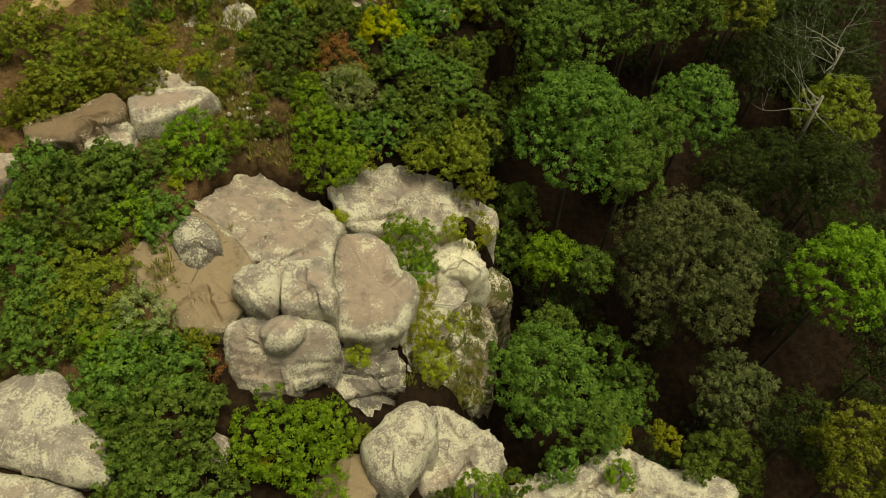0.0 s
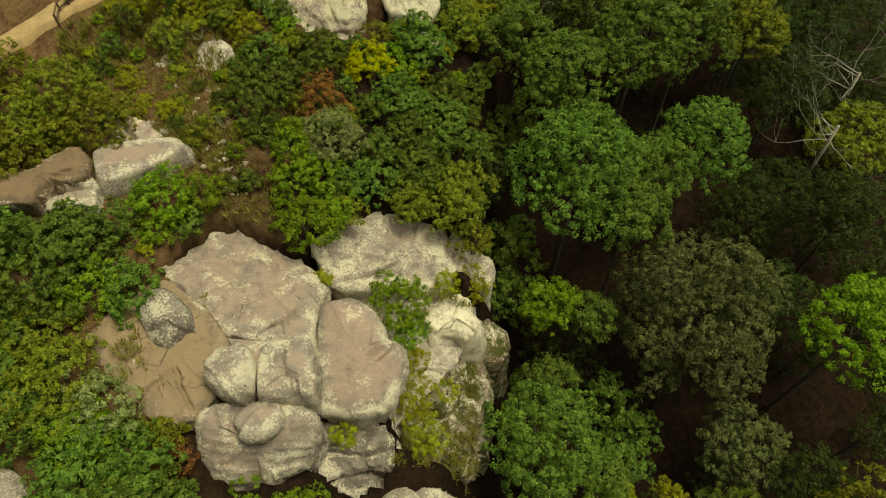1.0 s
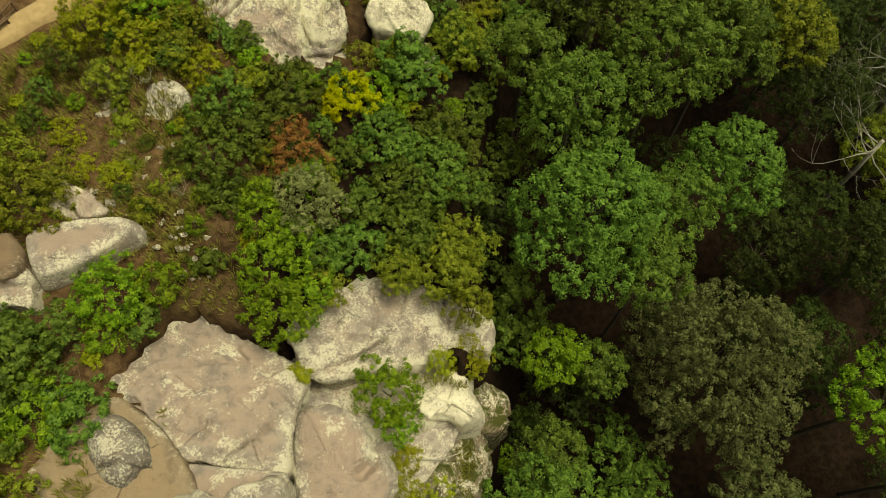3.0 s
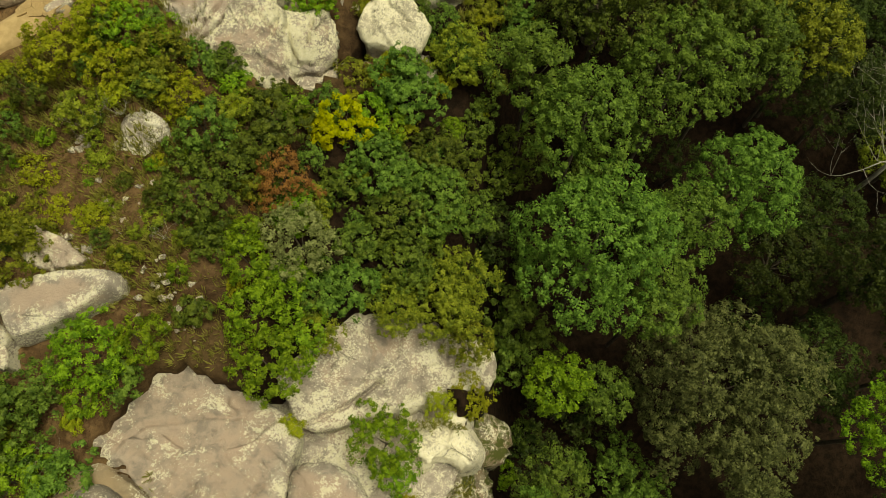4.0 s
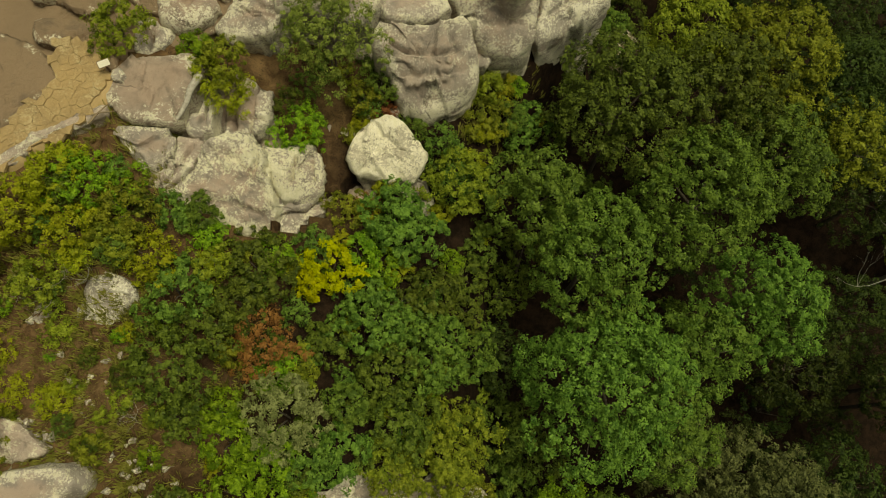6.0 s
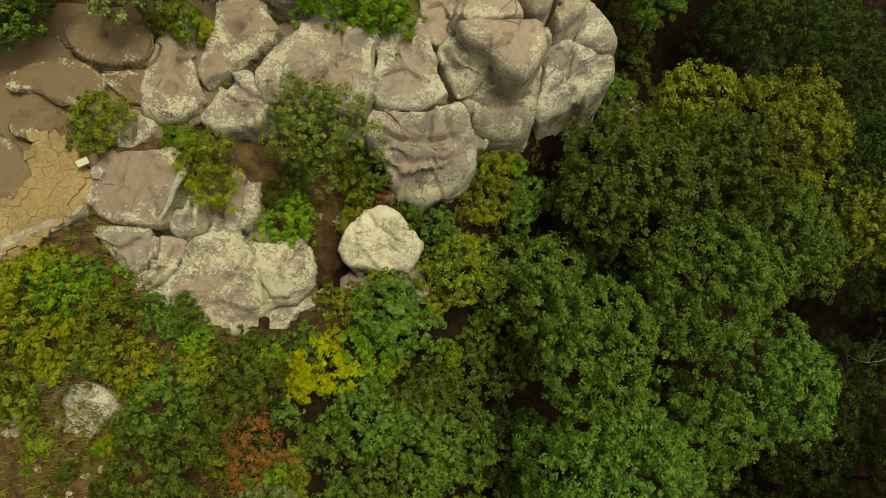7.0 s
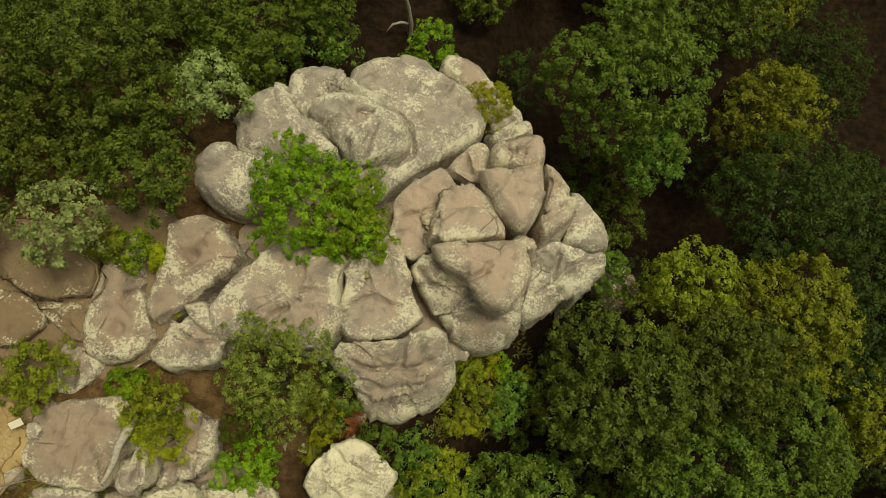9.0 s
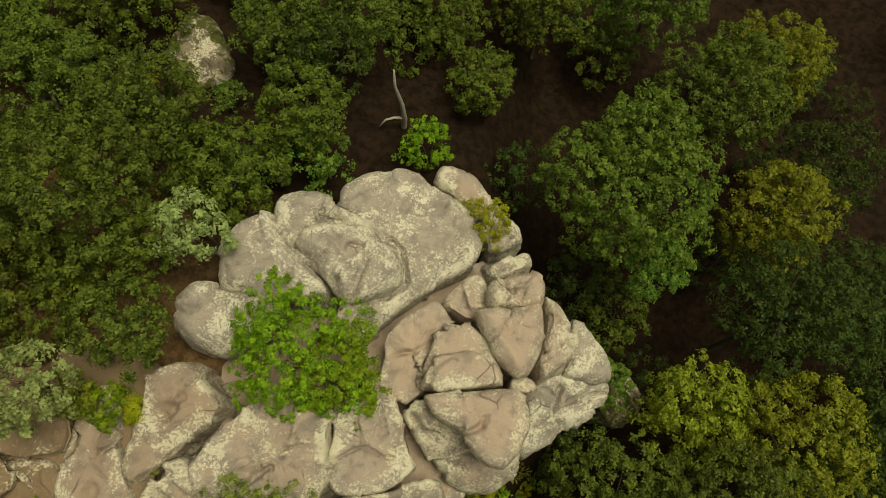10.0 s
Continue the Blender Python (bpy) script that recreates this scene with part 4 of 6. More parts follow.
rock("small capping sandstone block on the stack", "lichen", [(5.2, 73.6), (6.1, 74.1), (7.5, 74.5), (7.8, 73.8), (6.8, 73.2), (5.7, 72.8)], 24.30, 0.6, (0.00, -0.00), fillet=0.4, depth=2.6, group=HIGH)
rock("squat sandstone block on the stack", "tan", [(5.3, 72.7), (6.7, 73.1), (7.9, 73.2), (8.2, 72.3), (8.0, 71.6), (6.6, 71.3), (5.5, 71.6)], 25.00, 0.8, (0.00, 0.00), fillet=0.5, depth=3.0, worn=0.4, cracks=[([(5.9, 71.2), (6.3, 71.9), (6.2, 72.7)], 0.1, 0.2)], dents=[(6.6, 72.2, 0.16, 0.2)], group=HIGH)
rock("upright sandstone rib beside an egg-shaped boulder", "tan", [(8.3, 72.5), (9.2, 72.0), (9.8, 70.9), (9.9, 69.6), (9.2, 68.6), (8.0, 67.9), (7.9, 68.9), (8.2, 70.0), (8.4, 71.3)], 23.20, 0.9, (-0.00, 0.00), fillet=0.6, worn=0.3, cracks=[([(8.3, 69.2), (9.5, 69.8)], 0.1, 0.2)], group=HIGH)
rock("small sandstone chock between boulders", "tan", [(6.6, 68.4), (7.3, 68.3), (7.9, 67.8), (7.7, 67.3), (6.4, 67.5)], 23.30, 0.4, (0.00, 0.00), fillet=0.25, worn=0.2, group=HIGH)
rock("rounded sandstone shelf behind a hump", "tan", [(3.2, 71.0), (4.0, 70.9), (4.9, 70.5), (5.5, 69.8), (6.0, 68.7), (5.2, 68.3), (3.2, 68.3), (2.1, 68.3), (2.3, 68.9), (2.8, 69.8)], 24.30, 0.5, (-0.00, 0.00), fillet=0.4, group=HIGH)
rock("broken brown sandstone step between slabs", "tan", [(-1.2, 67.5), (0.0, 68.4), (0.8, 67.2), (0.6, 66.6), (-0.7, 67.1)], 23.70, 0.3, (-0.00, -0.00), fillet=0.2, group=HIGH)

rock("small cracked sandstone lump beside a sign", "grey", [(-16.5, 58.6), (-16.1, 58.7), (-15.8, 58.3), (-16.0, 57.9), (-16.5, 58.0)], 25.5, 0.25, fillet=0.2, group="slabs around the trail end")

# slabs and ledges around the trail end
LEDGE = "slabs around the trail end"
rock("pitted tan sandstone slab with hollow basins", "brown", [(-11.0, 68.3), (-10.6, 68.7), (-9.4, 68.9), (-8.7, 68.6), (-7.9, 67.6), (-7.2, 66.7), (-7.6, 66.1), (-8.8, 65.1), (-9.6, 64.4), (-10.4, 63.7), (-11.1, 63.2), (-11.5, 63.8), (-11.6, 64.5), (-11.2, 65.5), (-10.9, 66.8)], 25.22, 0.7, (-0.02, 0.05), fillet=0.4, worn=0.7, cracks=[([(-9.0, 67.2), (-8.4, 66.2), (-8.7, 65.0)], 0.09, 0.15)], dents=[(-9.9, 66.5, 0.5, 0.3), (-9.6, 66.7, 0.35, 0.3), (-9.1, 67.2, 0.2, 0.25)], group=LEDGE)
rock("pitted tan sandstone slab with lichen crust", "brown", [(-14.5, 62.2), (-14.5, 63.4), (-14.3, 64.6), (-14.1, 66.2), (-13.5, 67.3), (-12.5, 67.8), (-12.2, 66.5), (-12.0, 64.9), (-11.6, 63.7), (-11.2, 63.0), (-11.5, 62.2), (-12.5, 61.7), (-13.6, 61.7)], 25.14, 0.5, (0.01, 0.04), fillet=0.35, worn=0.7, cracks=[([(-13.0, 64.5), (-12.3, 65.1), (-12.0, 65.6)], 0.12, 0.25)], dents=[(-12.9, 63.1, 0.32, 0.28), (-12.5, 65.6, 0.4, 0.3)], group=LEDGE)
rock("long low lichen-speckled sandstone ledge", "lichen", [(-9.1, 64.4), (-8.1, 63.5), (-7.5, 63.0), (-7.9, 62.3), (-8.2, 61.5), (-9.5, 61.2), (-10.7, 61.2), (-11.7, 61.8), (-11.3, 62.4), (-10.5, 63.4), (-9.8, 64.0)], 24.53, 0.6, (0.07, 0.17), fillet=0.4, bedding=0.2, cracks=[([(-10.4, 63.1), (-9.2, 62.5), (-8.2, 62.4)], 0.1, 0.2)], group=LEDGE)
rock("wide flat trodden sandstone slab", "path", [(-19.2, 66.7), (-18.8, 67.6), (-17.3, 67.9), (-15.8, 67.4), (-14.3, 66.6), (-14.3, 65.6), (-14.5, 64.8), (-16.3, 64.5), (-17.7, 64.8), (-18.7, 65.6)], 25.45, 0.4, (0.00, -0.00), fillet=0.3, rough=0.5, cracks=[([(-17.0, 67.5), (-16.7, 66.4)], 0.1, 0.15)], dents=[(-16.8, 66.3, 0.2, 0.4)], group=LEDGE)
rock("low rounded trodden sandstone hump", "path", [(-17.5, 64.3), (-16.6, 64.6), (-15.1, 64.3), (-14.6, 63.5), (-14.6, 62.5), (-15.4, 62.6), (-16.6, 63.6)], 24.90, 0.35, (-0.00, 0.00), fillet=0.3, rough=0.5, group=LEDGE)
rock("smooth trodden sandstone slab beside the trail", "path", [(-21.8, 64.0), (-20.8, 64.7), (-19.1, 65.3), (-17.5, 64.6), (-16.5, 63.7), (-17.2, 62.8), (-18.7, 62.0), (-20.5, 63.2), (-21.7, 63.2)], 25.20, 0.35, (-0.00, -0.00), fillet=0.25, rough=0.5, cracks=[([(-20.4, 63.1), (-18.7, 62.2)], 0.1, 0.2)], group=LEDGE)
rock("broad brown trodden slab beside the trail", "path", [(-26.8, 60.6), (-22.6, 60.8), (-20.6, 59.6), (-19.7, 58.2), (-20.2, 57.4), (-22.4, 55.2), (-24.6, 53.9), (-27.2, 54.8)], 25.2, 0.4, power=8.0, rough=0.35, grow=0.32, group=LEDGE)
rock("long low sandstone ledge edging the trail", "tan", [(-22.2, 53.5), (-20.2, 55.1), (-18.4, 56.0), (-16.7, 56.9), (-16.4, 56.1), (-18.0, 55.4), (-19.7, 54.6), (-21.8, 52.9)], 25.25, 0.4, power=4.0, rough=0.6, grow=0.0, group=LEDGE)
rock("angular grey sandstone chunk beside the trail", "grey", [(-15.9, 62.6), (-15.0, 62.3), (-13.8, 61.6), (-14.0, 60.9), (-15.0, 60.0), (-15.7, 59.9), (-15.9, 61.1)], 24.60, 0.4, (0.00, -0.00), fillet=0.2, cracks=[([(-14.9, 62.1), (-14.9, 60.4)], 0.1, 0.2)], group=LEDGE)
rock("flat trodden sandstone pavement slab", "path", [(-21.4, 62.0), (-20.3, 62.0), (-18.6, 61.9), (-17.3, 60.8), (-16.5, 59.5), (-16.6, 58.5), (-18.1, 58.9), (-20.0, 60.3), (-21.2, 60.6)], 25.30, 0.3, (0.00, 0.00), fillet=0.25, rough=0.5, cracks=[([(-19.3, 60.3), (-18.3, 61.0)], 0.1, 0.15)], dents=[(-19.0, 60.7, 0.3, 0.12)], group=LEDGE)
rock("mossy sandstone boulder in the woods", "cliff", [(-14.8, 90.2), (-13.5, 92.5), (-11.7, 92.3), (-10.8, 90.6), (-10.3, 89.0), (-12.0, 87.3), (-13.8, 87.7)], 17.6, 1.3, (0.0, 0.2), 2.6, bedding=0.2)


# ---- ground ----
def build_ground():
    near_x, near_y = np.arange(-46, 60.1, 0.5), np.arange(-8, 122.1, 0.5)
    far = np.array([4, 12, 30, 70, 150, 320, 700])
    xs = np.concatenate([near_x[0] - far[::-1], near_x, near_x[-1] + far])
    ys = np.concatenate([near_y[0] - far[::-1], near_y, near_y[-1] + far])
    gx, gy = np.meshgrid(xs, ys)
    gz = ground_height(gx, gy)
    bed = np.full(gz.shape, 1e9)
    for pts, rim, slope, centre in FOOTPRINTS:
        inside = np.zeros(gz.shape, bool)
        shrunk = (centre + (pts - centre) * 0.88)[::3]
        for (x0, y0), (x1, y1) in zip(shrunk, np.roll(shrunk, -1, 0)):
            if y0 != y1:
                cross = (gy > min(y0, y1)) & (gy <= max(y0, y1)) & (gx < x0 + (gy - y0) * (x1 - x0) / (y1 - y0))
                inside ^= cross
        bed = np.where(inside, np.minimum(bed, rim + slope[0] * (gx - centre[0]) + slope[1] * (gy - centre[1]) - 0.9), bed)
    flat = np.empty(gz.shape)
    for (i, j), _ in np.ndenumerate(gz):
        p = Vector((gx[i, j], gy[i, j], 0))
        flat[i, j] = 0.45 * noise.fractal(p * 0.16, 0.9, 2.0, 4) + 0.10 * noise.fractal(p * 0.9, 0.9, 2.0, 3)
    gz = np.minimum(gz + flat, bed)
    rows, cols = gz.shape
    verts = np.stack([gx, gy, gz], -1).reshape(-1, 3)
    k = np.arange(rows * cols).reshape(rows, cols)
    faces = np.stack([k[:-1, :-1], k[:-1, 1:], k[1:, 1:], k[1:, :-1]], -1).reshape(-1, 4)
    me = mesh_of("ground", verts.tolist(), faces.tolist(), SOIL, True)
    tagged(new("ground", me), "brown forest soil with leaf litter on a rocky slope", "ground", kind="structure")


build_ground()




# ---- the trail ----
TRAIL_LINE = [(-46.0, 32.0), (-38.0, 39.0), (-33.0, 43.4), (-30.0, 46.2), (-27.2, 49.4), (-23.4, 52.5), (-21.0, 54.6), (-18.8, 56.6), (-17.8, 58.2), (-18.6, 59.8)]


def trail_distance(x, y):
    best = 1e9
    for (x0, y0), (x1, y1) in zip(TRAIL_LINE, TRAIL_LINE[1:]):
        dx, dy = x1 - x0, y1 - y0
        u = max(0.0, min(1.0, ((x - x0) * dx + (y - y0) * dy) / (dx * dx + dy * dy)))
        best = min(best, math.hypot(x - x0 - u * dx, y - y0 - u * dy))
    return best


def trail_level(x, y):
    return float(np.interp(y, (40, 50, 56, 60, 70), (24.9, 25.3, 25.55, 25.6, 25.6)))


def build_trail():
    line = np.array(TRAIL_LINE)
    step = np.concatenate([[0], np.cumsum(np.linalg.norm(np.diff(line, axis=0), axis=1))])
    verts, faces, rows = [], [], int(step[-1] / 0.3)
    across = 9
    for k in range(rows + 1):
        s = step[-1] * k / rows
        p = np.array([np.interp(s, step, line[:, 0]), np.interp(s, step, line[:, 1])])
        q = np.array([np.interp(s + 0.6, step, line[:, 0]), np.interp(s + 0.6, step, line[:, 1])]) - np.array([np.interp(s - 0.6, step, line[:, 0]), np.interp(s - 0.6, step, line[:, 1])])
        q /= np.linalg.norm(q) + 1e-9
        side = np.array([q[1], -q[0]])
        half = 0.95 + 1.0 * max(0.0, 1 - (step[-1] - s) / 8) + 0.25 * noise.noise(Vector((s * 0.5, 3.0, 0)))
        for j in range(across + 1):
            u = -1 + 2 * j / across
            w = p + side * u * half
            drop = 0.9 if j in (0, across) else 0.0
            verts.append((w[0], w[1], trail_level(*w) - 0.10 * u * u - drop + 0.05 * noise.noise(Vector((w[0], w[1], 1.0)))))
    n = across + 1
    for k in range(rows):
        for j in range(across):
            faces.append((k * n + j, (k + 1) * n + j, (k + 1) * n + j + 1, k * n + j + 1))
    tagged(new("path", mesh_of("path", verts, faces, SAND, True)), "sandy worn walking trail over bedrock", "path", kind="structure")


build_trail()

# ---- plants ----
def leaf_tufts(rng, centres, outward, size, spread, per, wild=0.36):
    """Small pointed leaves on a rounded tuft about each centre, thickest on its outer side."""
    n = len(centres) * per
    tuft = np.repeat(rng.uniform(0.6, 1.35, len(centres)), per)[:, None]
    out = np.repeat(outward, per, 0)
    way = rng.normal(0, 1, (n, 3)) + out * 0.8 + np.array([0, 0, 0.5])
    way /= np.linalg.norm(way, axis=1, keepdims=True)
    c = np.repeat(centres, per, 0) + way * spread * tuft * rng.uniform(0.45, 1.05, (n, 1)) * np.array([1, 1, 0.8])
    nrm = way * 0.75 + out * 0.25 + rng.normal(0, wild, (n, 3)) + np.array([0, 0, 0.35])
    nrm /= np.linalg.norm(nrm, axis=1, keepdims=True)
    a = np.cross(nrm, rng.normal(0, 1, (n, 3)))
    a /= np.linalg.norm(a, axis=1, keepdims=True) + 1e-9
    b = np.cross(nrm, a)
    s = (size * rng.uniform(0.65, 1.3, n))[:, None]
    return np.stack([c - a * s * 0.50 + b * s * 0.46, c - a * s * 0.42 - b * s * 0.50, c + a * s * 0.66 + nrm * s * 0.10], 1).reshape(-1, 3)


def crown_points(rng, lobes, density, low=-0.35):
    """Tuft centres on the outsides of a set of lobes, leaving out those buried in another lobe."""
    cs, ns = [], []
    for (c, r) in lobes:
        k = max(6, int(density * 2.4 * math.pi * r * r))
        d = rng.normal(0, 1, (k * 3, 3))
        d /= np.linalg.norm(d, axis=1, keepdims=True)
        d = d[d[:, 2] > low][:k]
        cs.append(c + d * r * rng.uniform(0.70, 1.10, (len(d), 1)) * np.array([1, 1, 0.85]))
        ns.append(d)
    cs, ns = np.concatenate(cs), np.concatenate(ns)
    keep = np.ones(len(cs), bool)
    for c, r in lobes:
        keep &= np.linalg.norm((cs - c) / np.array([1, 1, 0.85]), axis=1) > r * 0.62
    return cs[keep], ns[keep]


LEAF_WORDS = {"oak": "green", "dark": "dark green", "deep": "shade-darkened green", "silver": "pale silvery-green", "summer": "yellowish-green", "bright": "bright green", "olive": "olive-green", "pale": "dull greyish-green", "yellow": "yellow autumn-coloured", "sage": "soft sage-green", "rust": "rust-brown dying", "gold": "golden-green", "moss": "yellowish-green"}


def stalk(name, path, sides, parent):
    return part(name, mesh_of(name, *tube([path], sides), BARK, True), parent)


def tree(x, y, top, r, leaf="oak", squash=0.8, seed=0, leaf_size=0.148, density=1.45, base=None, label="", group="trees of the valley wood", limbs=6):
    """A broadleaf tree: tapered trunk, limbs, and a crown of leaf tufts on uneven lobes in tiers."""
    rng = np.random.default_rng(1000 + seed)
    foot = ground_at(x, y) - 0.4 if base is None else base
    tall = r * squash * 1.35
    mid = np.array([0, 0, top - foot - tall])
    count = int(12 + 2.6 * r)
    lobes = [(mid + np.array([0, 0, tall * 0.5]), r * 0.42)]
    for k in range(count):
        w = 2.4 * k + rng.uniform(-0.5, 0.5)
        h = 1 - 1.5 * (k + 0.5) / count + rng.uniform(-0.12, 0.12)
        lr = (0.55 + 0.30 * r) * rng.uniform(0.65, 1.15)
        flare = math.sqrt(max(0.08, 1 - h * h)) if h > 0 else 1.0 + 0.15 * h
        reach = max(0.0, (r - lr * 0.7)) * flare * rng.uniform(0.72, 1.14)
        lobes.append((mid + np.array([math.cos(w) * reach, math.sin(w) * reach, (tall - lr * 0.7) * h]), lr))
    cs, ns = crown_points(rng, lobes, density, -0.2)
    verts = leaf_tufts(rng, cs, ns, leaf_size, 0.40, 26 if leaf == "deep" else 38)
    root = new("tree")
    root.location = (x, y, foot)
    tagged(root, label or f"broadleaf tree with {LEAF_WORDS[leaf]} rounded crown in the wood", "tree", group)
    lean = rng.uniform(-0.4, 0.4, 2)
    thick = 0.06 + 0.035 * r
    fork = np.array([lean[0], lean[1], max(1.0, mid[2] - tall * 0.35)])
    stalk("trunk", [((0, 0, 0), thick * 1.5), ((0, 0, 0.5), thick * 1.05), (tuple(fork * np.array([0.6, 0.6, 0.6])), thick * 0.85), (tuple(fork), thick * 0.7)], 9, root)
    for c, lr in lobes[:: max(1, len(lobes) // limbs)][:limbs]:
        bend = fork * 0.45 + c * 0.55 + np.array([0, 0, -0.10 * r])
        stalk("limb", [(tuple(fork), thick * 0.55), (tuple(bend), thick * 0.34), (tuple(c), thick * 0.1)], 6, root)
    part("crown", loose_mesh("crown", verts, LEAF[leaf]), root)
    return root


def shrub(x, y, top, r, leaf="bright", seed=0, leaf_size=0.10, density=3.4, squash=0.9, base=None, label="", group="shrubs among the rocks", stems=3):
    """A bush: a few stems and leafy lobes close to the ground."""
    rng = np.random.default_rng(5000 + seed)
    foot = (ground_at(x, y) - 0.3) if base is None else base
    height = max(top - foot, 0.7)
    body = min(height * 0.5, r * squash)
    mid = np.array([0, 0, height - body])
    n = int(8 + 3 * r)
    lobes = [(mid + np.array([0, 0, body - r * 0.62]), r * 0.70)]
    for k in range(n):
        w = 2.4 * k + rng.uniform(-0.5, 0.5)
        u = math.sqrt((k + 0.8) / n)
        lr = (0.16 + 0.27 * r) * rng.uniform(0.6, 1.25)
        out = (r - lr * 0.6) * u * rng.uniform(0.7, 1.2)
        lobes.append((mid + np.array([math.cos(w) * out, math.sin(w) * out, body * (0.85 * (1 - u * u) - 0.1 + rng.uniform(-0.4, 0.2))]), lr))
    cs, ns = crown_points(rng, lobes, density, -0.6)
    verts = leaf_tufts(rng, cs, ns, leaf_size * 0.94, 0.26, 33, 0.36)
    root = new("shrub")
    root.location = (x, y, foot)
    tagged(root, label or f"{LEAF_WORDS[leaf]} leafy shrub growing among rocks", "shrub", group)
    for c, lr in lobes[1:1 + stems]:
        stalk("stem", [((rng.uniform(-0.1, 0.1), rng.uniform(-0.1, 0.1), 0), 0.035 + 0.012 * r), (tuple(c * 0.5 + np.array([0, 0, 0.1 * height])), 0.025 + 0.008 * r), (tuple(c), 0.01)], 5, root)
    part("foliage", loose_mesh("foliage", verts, LEAF[leaf]), root)
    return root


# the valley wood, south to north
def valley_shade_leaf(x, y, leaf):
    """Leaf kind by place: valley shade is painted into the eastern trees' leaf colour."""
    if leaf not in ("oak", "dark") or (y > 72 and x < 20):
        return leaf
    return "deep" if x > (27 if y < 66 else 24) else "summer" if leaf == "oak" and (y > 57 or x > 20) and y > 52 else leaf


for k, (x, y, top, r, leaf, squash) in enumerate([
    (7.8, 22.6, 11.6, 4.2, "oak", 0.85), (8.8, 27.2, 8.2, 2.6, "oak", 0.85), (12.6, 20.6, 4.2, 2.6, "oak", 0.8),
    (21.8, 34.0, 13.2, 6.9, "pale", 0.85), (9.6, 34.6, 9.0, 2.3, "bright", 1.0), (13.1, 34.0, 7.6, 2.1, "oak", 0.9),
    (33.4, 31.0, 13.6, 4.2, "bright", 0.8), (26.2, 25.0, 2.6, 3.4, "pale", 0.8), (30.4, 20.4, 4.6, 3.2, "oak", 0.8), (33.0, 16.4, 11.0, 4.4, "olive", 0.8),
    (34.8, 42.4, 12.6, 3.6, "oak", 0.8), (34.5, 50.0, 5.0, 3.6, "oak", 0.8), (30.6, 36.6, 6.4, 3.4, "dark", 0.8),
]):
    tree(x, y, top, r, valley_shade_leaf(x, y, leaf), squash, seed=30 + k)
for k, (x, y, top, r, leaf, squash) in enumerate([
    (11.6, 42.6, 19.4, 5.4, "oak", 0.75), (16.0, 39.6, 15.2, 3.0, "oak", 0.8), (24.0, 49.2, 14.6, 4.2, "oak", 0.8), (19.0, 45.6, 14.0, 3.2, "oak", 0.8),
    (10.6, 50.6, 20.8, 3.8, "oak", 0.8), (6.9, 54.0, 21.0, 2.9, "oak", 0.85), (4.8, 45.2, 12.6, 2.4, "deep", 0.8), (17.4, 54.4, 21.4, 4.2, "oak", 0.75),
    (22.6, 57.0, 20.0, 4.2, "oak", 0.75), (29.4, 59.4, 17.4, 3.0, "olive", 0.8), (13.0, 60.4, 22.2, 4.6, "oak", 0.7), (19.4, 61.4, 21.4, 4.4, "oak", 0.7),
]):
    tree(x, y, top, r, valley_shade_leaf(x, y, leaf), squash, seed=k)
for k, (x, y, top, r, leaf, squash) in enumerate([
    (24.2, 64.6, 19.4, 4.6, "olive", 0.7), (30.2, 63.4, 17.4, 4.4, "oak", 0.75), (18.4, 66.6, 18.8, 3.2, "olive", 0.8), (34.6, 58.0, 12.0, 4.2, "dark", 0.8),
    (15.6, 81.2, 22.0, 5.6, "oak", 0.75), (17.0, 76.2, 17.4, 2.0, "oak", 0.85), (25.0, 72.4, 20.4, 4.4, "oak", 0.75), (26.0, 80.0, 17.8, 3.6, "olive", 0.9), (32.6, 74.6, 14.0, 4.2, "oak", 0.8),
    (31.0, 84.0, 15.0, 4.2, "dark", 0.8), (24.0, 89.6, 17.0, 4.6, "oak", 0.8), (33.8, 66.8, 14.6, 4.0, "oak", 0.8), (37.6, 44.0, 9.0, 4.0, "dark", 0.8),
    (29.0, 45.0, 7.0, 3.6, "dark", 0.8), (38.4, 26.0, 8.0, 4.2, "oak", 0.8), (38.0, 35.6, 9.6, 4.0, "oak", 0.8), (24.4, 18.6, 1.2, 3.0, "dark", 0.8), (42.0, 54.8, 8.0, 4.2, "olive", 0.8), (44.0, 61.0, 9.0, 4.2, "dark", 0.8), (40.5, 66.5, 9.5, 4.0, "oak", 0.8), (46.0, 68.0, 10.0, 4.4, "dark", 0.8), (43.0, 74.0, 11.0, 4.2, "oak", 0.8),
]):
    tree(x, y, top, r, valley_shade_leaf(x, y, leaf), squash, seed=60 + k)

